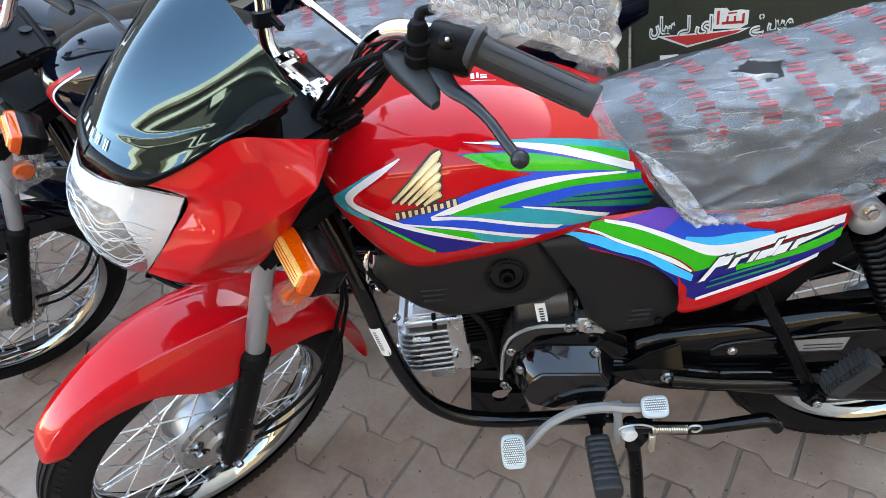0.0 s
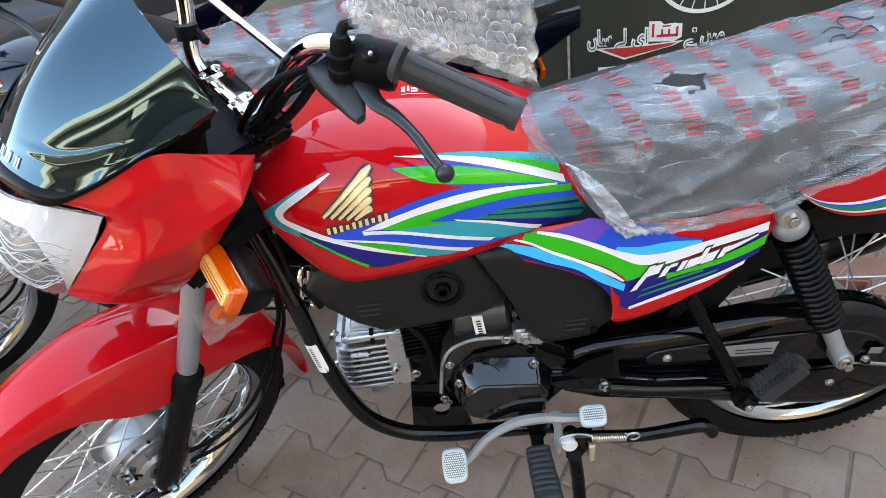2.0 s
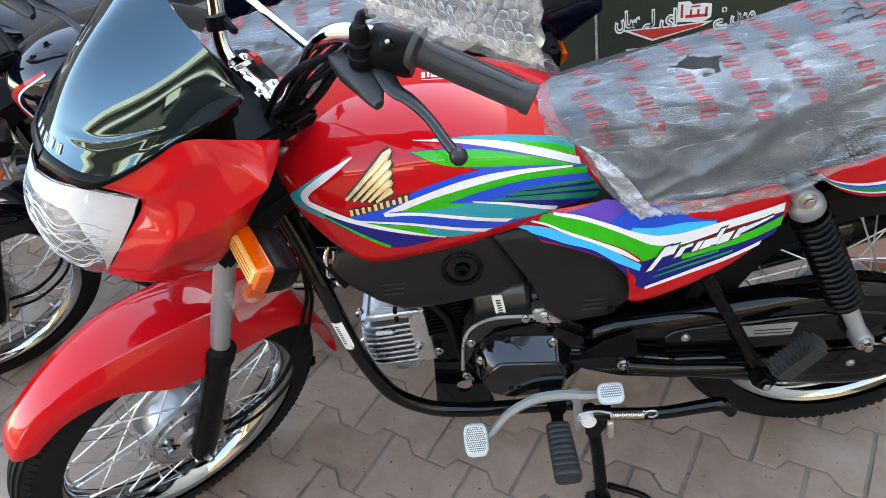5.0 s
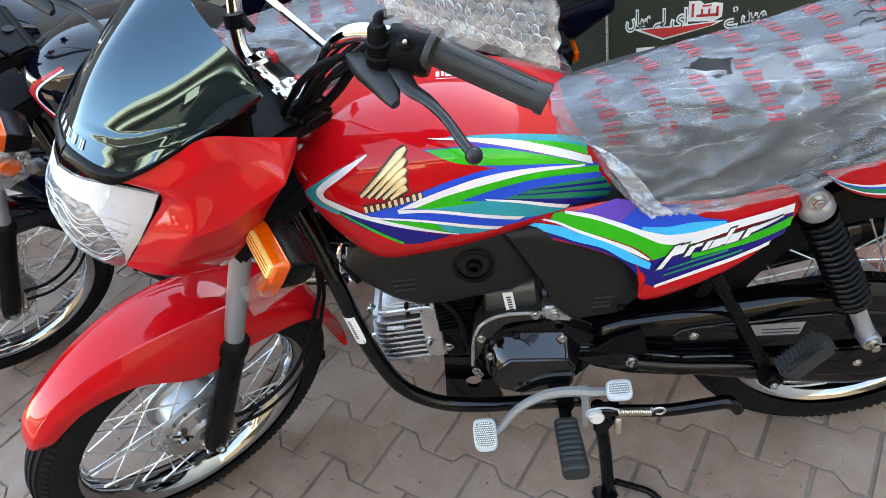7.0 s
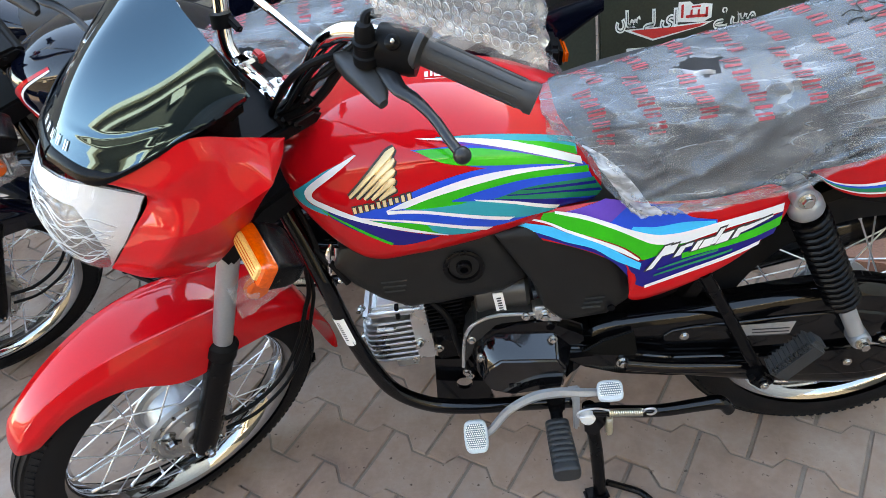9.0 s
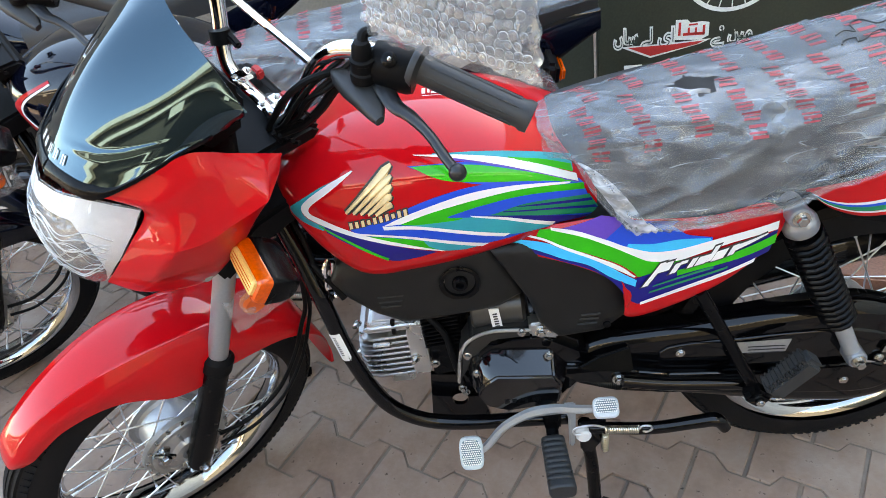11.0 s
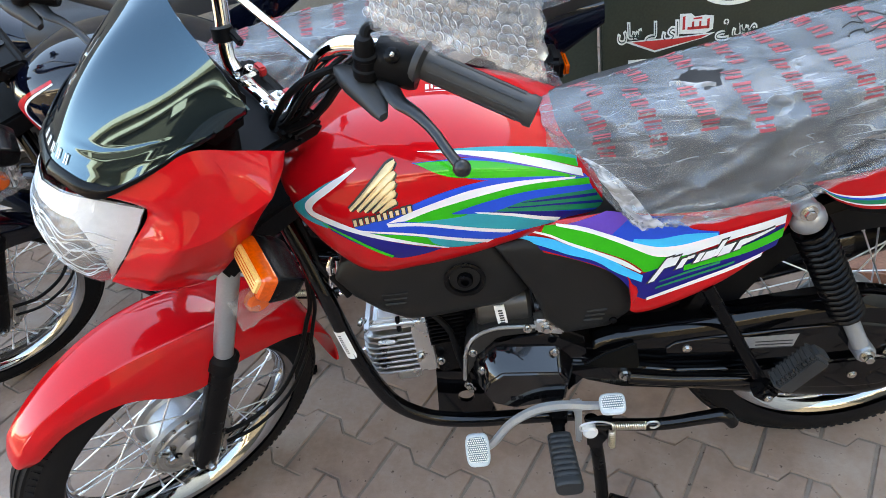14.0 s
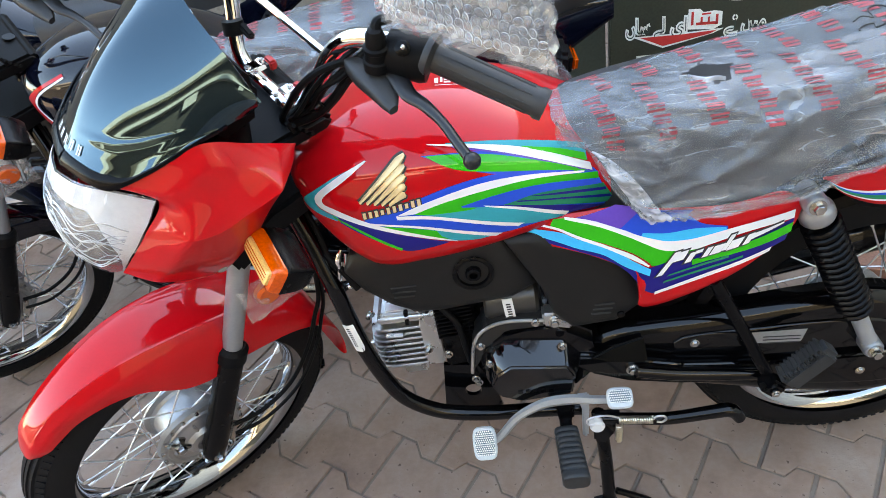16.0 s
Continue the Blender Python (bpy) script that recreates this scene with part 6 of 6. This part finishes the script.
part("printed_wheel", bm, SIGN_WHITE, board)

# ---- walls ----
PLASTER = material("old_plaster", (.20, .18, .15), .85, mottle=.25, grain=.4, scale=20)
# out of view; added and raised to block low sky from the tank's reflections
tagged(part("wall_north", block((16, .25, 2.8), pose(-3.5, 2.9, 1.4), .01), PLASTER), "unseen plaster wall added behind the motorcycles to darken reflections", "wall", kind="structure")
BEIGE = material("cream_plaster", (.76, .67, .52), .85, mottle=.15, grain=.3, scale=10)
UMBER = material("umber_wall", (.075, .062, .042), .85, mottle=.3, scale=8)
ACROSS_YARD = pose(-3.4, -7.3, 0, 0, 0, -6.8)
bm = block((90, .3, 5.0), ACROSS_YARD @ pose(-16, -.25, 2.5), .01)
tagged(part("wall_south", bm, UMBER), "dark brown shopfront wall across the yard", "wall", kind="structure")
bm = block((90, .5, .34), ACROSS_YARD @ pose(-16, -.05, 4.83), .02)
tagged(part("parapet", bm, BEIGE), "cream plastered parapet of the shopfront", "wall", kind="structure")
bm = block((90, .4, .20), ACROSS_YARD @ pose(-16, 0, 4.02), .02)
for k in range(-5, 4):
    block((.85, .3, .62), ACROSS_YARD @ pose(2.1 + k * 8.2, -.03, 3.62), .02, bm)
tagged(part("trim", bm, BEIGE), "cream plastered lintel and blocks of the shopfront", "wall", kind="structure")
# added sun blocker out of view, pale so that it brightens the cowl's reflections
LIGHT_PLASTER = material("pale_plaster", (.52, .48, .42), .85, mottle=.2, grain=.4, scale=14)
bm = block((.3, 26, 8.6), pose(4.6, 7.5, 4.3), .02)
tagged(part("wall_east", bm, LIGHT_PLASTER), "tall unseen side wall added to keep the sun off the yard", "wall", kind="structure")

# ---- loose bricks beside the rear wheel ----
BRICK = material("worn_brick", (.29, .14, .095), .9, grain=.7, scale=50, mottle=.35, bump_at=.002)
brick = part("brick", block((.20, .095, .05), None, .006), BRICK)
brick.matrix_basis = pose(.955, .43, .012, 3, 0, -20)
tagged(brick, "worn red clay brick lying on the paving", "brick", "loose bricks")
copy_thing(brick, pose(1.06, .315, .010, -2, 2, -24))


# ---- ground ----


def worn_concrete(name, tones, rough, relief):
    """Weathered concrete: broad drifts of tone, blotches, dark spots and fine grit, by place on the ground."""
    m = bpy.data.materials.new(name)
    m.use_nodes = True
    n, link = m.node_tree.nodes, m.node_tree.links.new
    p, where, info = n["Principled BSDF"], n.new("ShaderNodeNewGeometry"), n.new("ShaderNodeObjectInfo")
    p.inputs["Roughness"].default_value, p.inputs["Specular IOR Level"].default_value = rough, 0.3
    noises = []
    for scale, detail in ((2.2, 3), (14, 5), (70, 6), (420, 3)):
        tex = n.new("ShaderNodeTexNoise")
        tex.inputs["Scale"].default_value, tex.inputs["Detail"].default_value = scale, detail
        link(where.outputs["Position"], tex.inputs["Vector"])
        noises.append(tex.outputs["Fac"])
    mixed = noises[0]
    for other, share in ((noises[1], 0.8), (noises[2], 0.35), (info.outputs["Random"], 0.2)):
        add = n.new("ShaderNodeMath")
        add.operation, add.inputs[1].default_value = "MULTIPLY_ADD", share
        link(other, add.inputs[0]), link(mixed, add.inputs[2])
        mixed = add.outputs[0]
    ramp, span = n.new("ShaderNodeValToRGB"), n.new("ShaderNodeMapRange")
    span.inputs["From Min"].default_value, span.inputs["From Max"].default_value = 0.85, 1.60
    link(mixed, span.inputs["Value"]), link(span.outputs[0], ramp.inputs[0])
    ramp.color_ramp.elements[0].color, ramp.color_ramp.elements[1].color = (*tones[0], 1), (*tones[2], 1)
    middle = ramp.color_ramp.elements.new(0.5)
    middle.color = (*tones[1], 1)
    spots, dirt = n.new("ShaderNodeMapRange"), n.new("ShaderNodeMix")
    spots.inputs["From Min"].default_value, spots.inputs["From Max"].default_value = 0.66, 0.74
    link(noises[2], spots.inputs["Value"])
    dirt.data_type = "RGBA"
    dirt.inputs["B"].default_value = (*(c * 0.45 for c in tones[0]), 1)
    link(spots.outputs[0], dirt.inputs["Factor"]), link(ramp.outputs["Color"], dirt.inputs["A"])
    link(dirt.outputs["Result"], p.inputs["Base Color"])
    rise, bump = n.new("ShaderNodeMath"), n.new("ShaderNodeBump")
    rise.operation, rise.inputs[1].default_value = "MULTIPLY_ADD", 0.4
    link(noises[3], rise.inputs[0]), link(noises[2], rise.inputs[2])
    bump.inputs["Strength"].default_value, bump.inputs["Distance"].default_value = relief, 0.0015
    link(rise.outputs[0], bump.inputs["Height"]), link(bump.outputs["Normal"], p.inputs["Normal"])
    return m


SOIL = worn_concrete("sand_bed", ((.13, .10, .083), (.18, .145, .12), (.25, .205, .17)), .95, .8)
PAVER = worn_concrete("concrete_paver", ((.190, .122, .092), (.268, .190, .148), (.325, .258, .216)), .85, .7)
bm = bmesh.new()
ground_pts = [[Vector((x, y, -.0050)) for x in (-300, -40, -6, 6, 40, 300)] for y in (-300, -40, -6, 6, 40, 300)]
ground = tagged(part("ground", grid(ground_pts, bm), SOIL), "sandy bed under grey-brown concrete pavers", "ground", kind="structure")
# interlocking pavers: trapezoid wave along each course, butt joints across
PERIOD, COURSE, SHIFT, WAVE = 0.197, 0.1335, 0.0985, 0.030
ALONG, ACROSS = Vector((0.848, -0.530, 0)), Vector((0.530, 0.848, 0))
ORIGIN = Vector((-0.37, 0.111, 0))
paving = tagged(new("pavement"), "grey-brown interlocking zigzag concrete pavers", "pavement", kind="structure")


def wave(u):
    """Height of the course line at u from its low start."""
    u %= PERIOD
    return WAVE * min(1, max(0, (u - .081) / .017), max(0, (PERIOD - u) / .032)) if u > .081 else 0.0


def paver_outline(gap=0.0042):
    u0 = -.065
    marks = [u0 + gap * .8]
    for base in (-PERIOD, 0, PERIOD):
        for c in (0, .081, .098, .165):
            if u0 + gap < base + c < u0 + PERIOD - gap:
                marks.append(base + c)
    marks.append(u0 + PERIOD - gap * .8)
    top = [(u, wave(u) - gap / 2) for u in marks]
    marks = [u0 + gap * .8]
    for base in (-PERIOD, 0, PERIOD):
        for c in (0, .081, .098, .165):
            if u0 + gap < base + c + SHIFT < u0 + PERIOD - gap:
                marks.append(base + c + SHIFT)
    marks.append(u0 + PERIOD - gap * .8)
    low = [(u, wave(u - SHIFT) - COURSE + gap / 2) for u in marks]
    return top + low[::-1]


def paver_mesh():
    bm = bmesh.new()
    outline = paver_outline()
    cu, cv = sum(u for u, v in outline) / len(outline), sum(v for u, v in outline) / len(outline)
    rings = []
    for inset, z in ((1.0, -.02), (1.0, -.0026), (0.982, 0.0)):
        rings.append([bm.verts.new(ALONG * (cu + (u - cu) * inset) + ACROSS * (cv + (v - cv) * (inset if inset == 1 else inset - .012)) + Vector((0, 0, z))) for u, v in outline])
    n = len(outline)
    for a, b in zip(rings, rings[1:]):
        for i in range(n):
            bm.faces.new((a[i], a[(i + 1) % n], b[(i + 1) % n], b[i]))
    bm.faces.new(rings[-1])
    bmesh.ops.triangulate(bm, faces=[f for f in bm.faces if len(f.verts) > 4])
    bmesh.ops.recalc_face_normals(bm, faces=bm.faces)
    me = bpy.data.meshes.new("paver")
    bm.to_mesh(me)
    bm.free()
    me.materials.append(PAVER)
    return me


paver_data = paver_mesh()
verts0 = [v.co.copy() for v in paver_data.vertices]
faces0 = [tuple(p.vertices) for p in paver_data.polygons]
pick = random.Random(5)
far_v, far_f, spots = [], [], []
for course in range(-45, 45):
    for k in range(-40, 40):
        spot = ORIGIN - ACROSS * COURSE * course + ALONG * (SHIFT * course + PERIOD * k - round(SHIFT * course / PERIOD) * PERIOD)
        if -5 < spot.x < 5 and -3 < spot.y < 5:
            spots.append(spot)
near = [s for s in spots if -1.25 < s.x < 1.05 and -0.30 < s.y < 0.9][:300]
chosen = set(id(s) for s in near)
for s in spots:
    dip, turn_ = pick.uniform(-.0028, .0014), Euler((pick.gauss(0, .008), pick.gauss(0, .008), pick.gauss(0, .007)))
    if id(s) in chosen:
        ob = new("paver", paver_data)
        ob.parent = paving
        ob.location, ob.rotation_euler = s + Vector((0, 0, dip)), turn_
    else:
        base = len(far_v)
        spin = turn_.to_matrix()
        far_v += [tuple(spin @ v + s + Vector((0, 0, dip))) for v in verts0]
        far_f += [tuple(i + base for i in f) for f in faces0]
me = bpy.data.meshes.new("far_pavers")
me.from_pydata(far_v, [], far_f)
me.materials.append(PAVER)
far = new("far_pavers", me)
far.parent = paving
far["kind"] = "stuff"
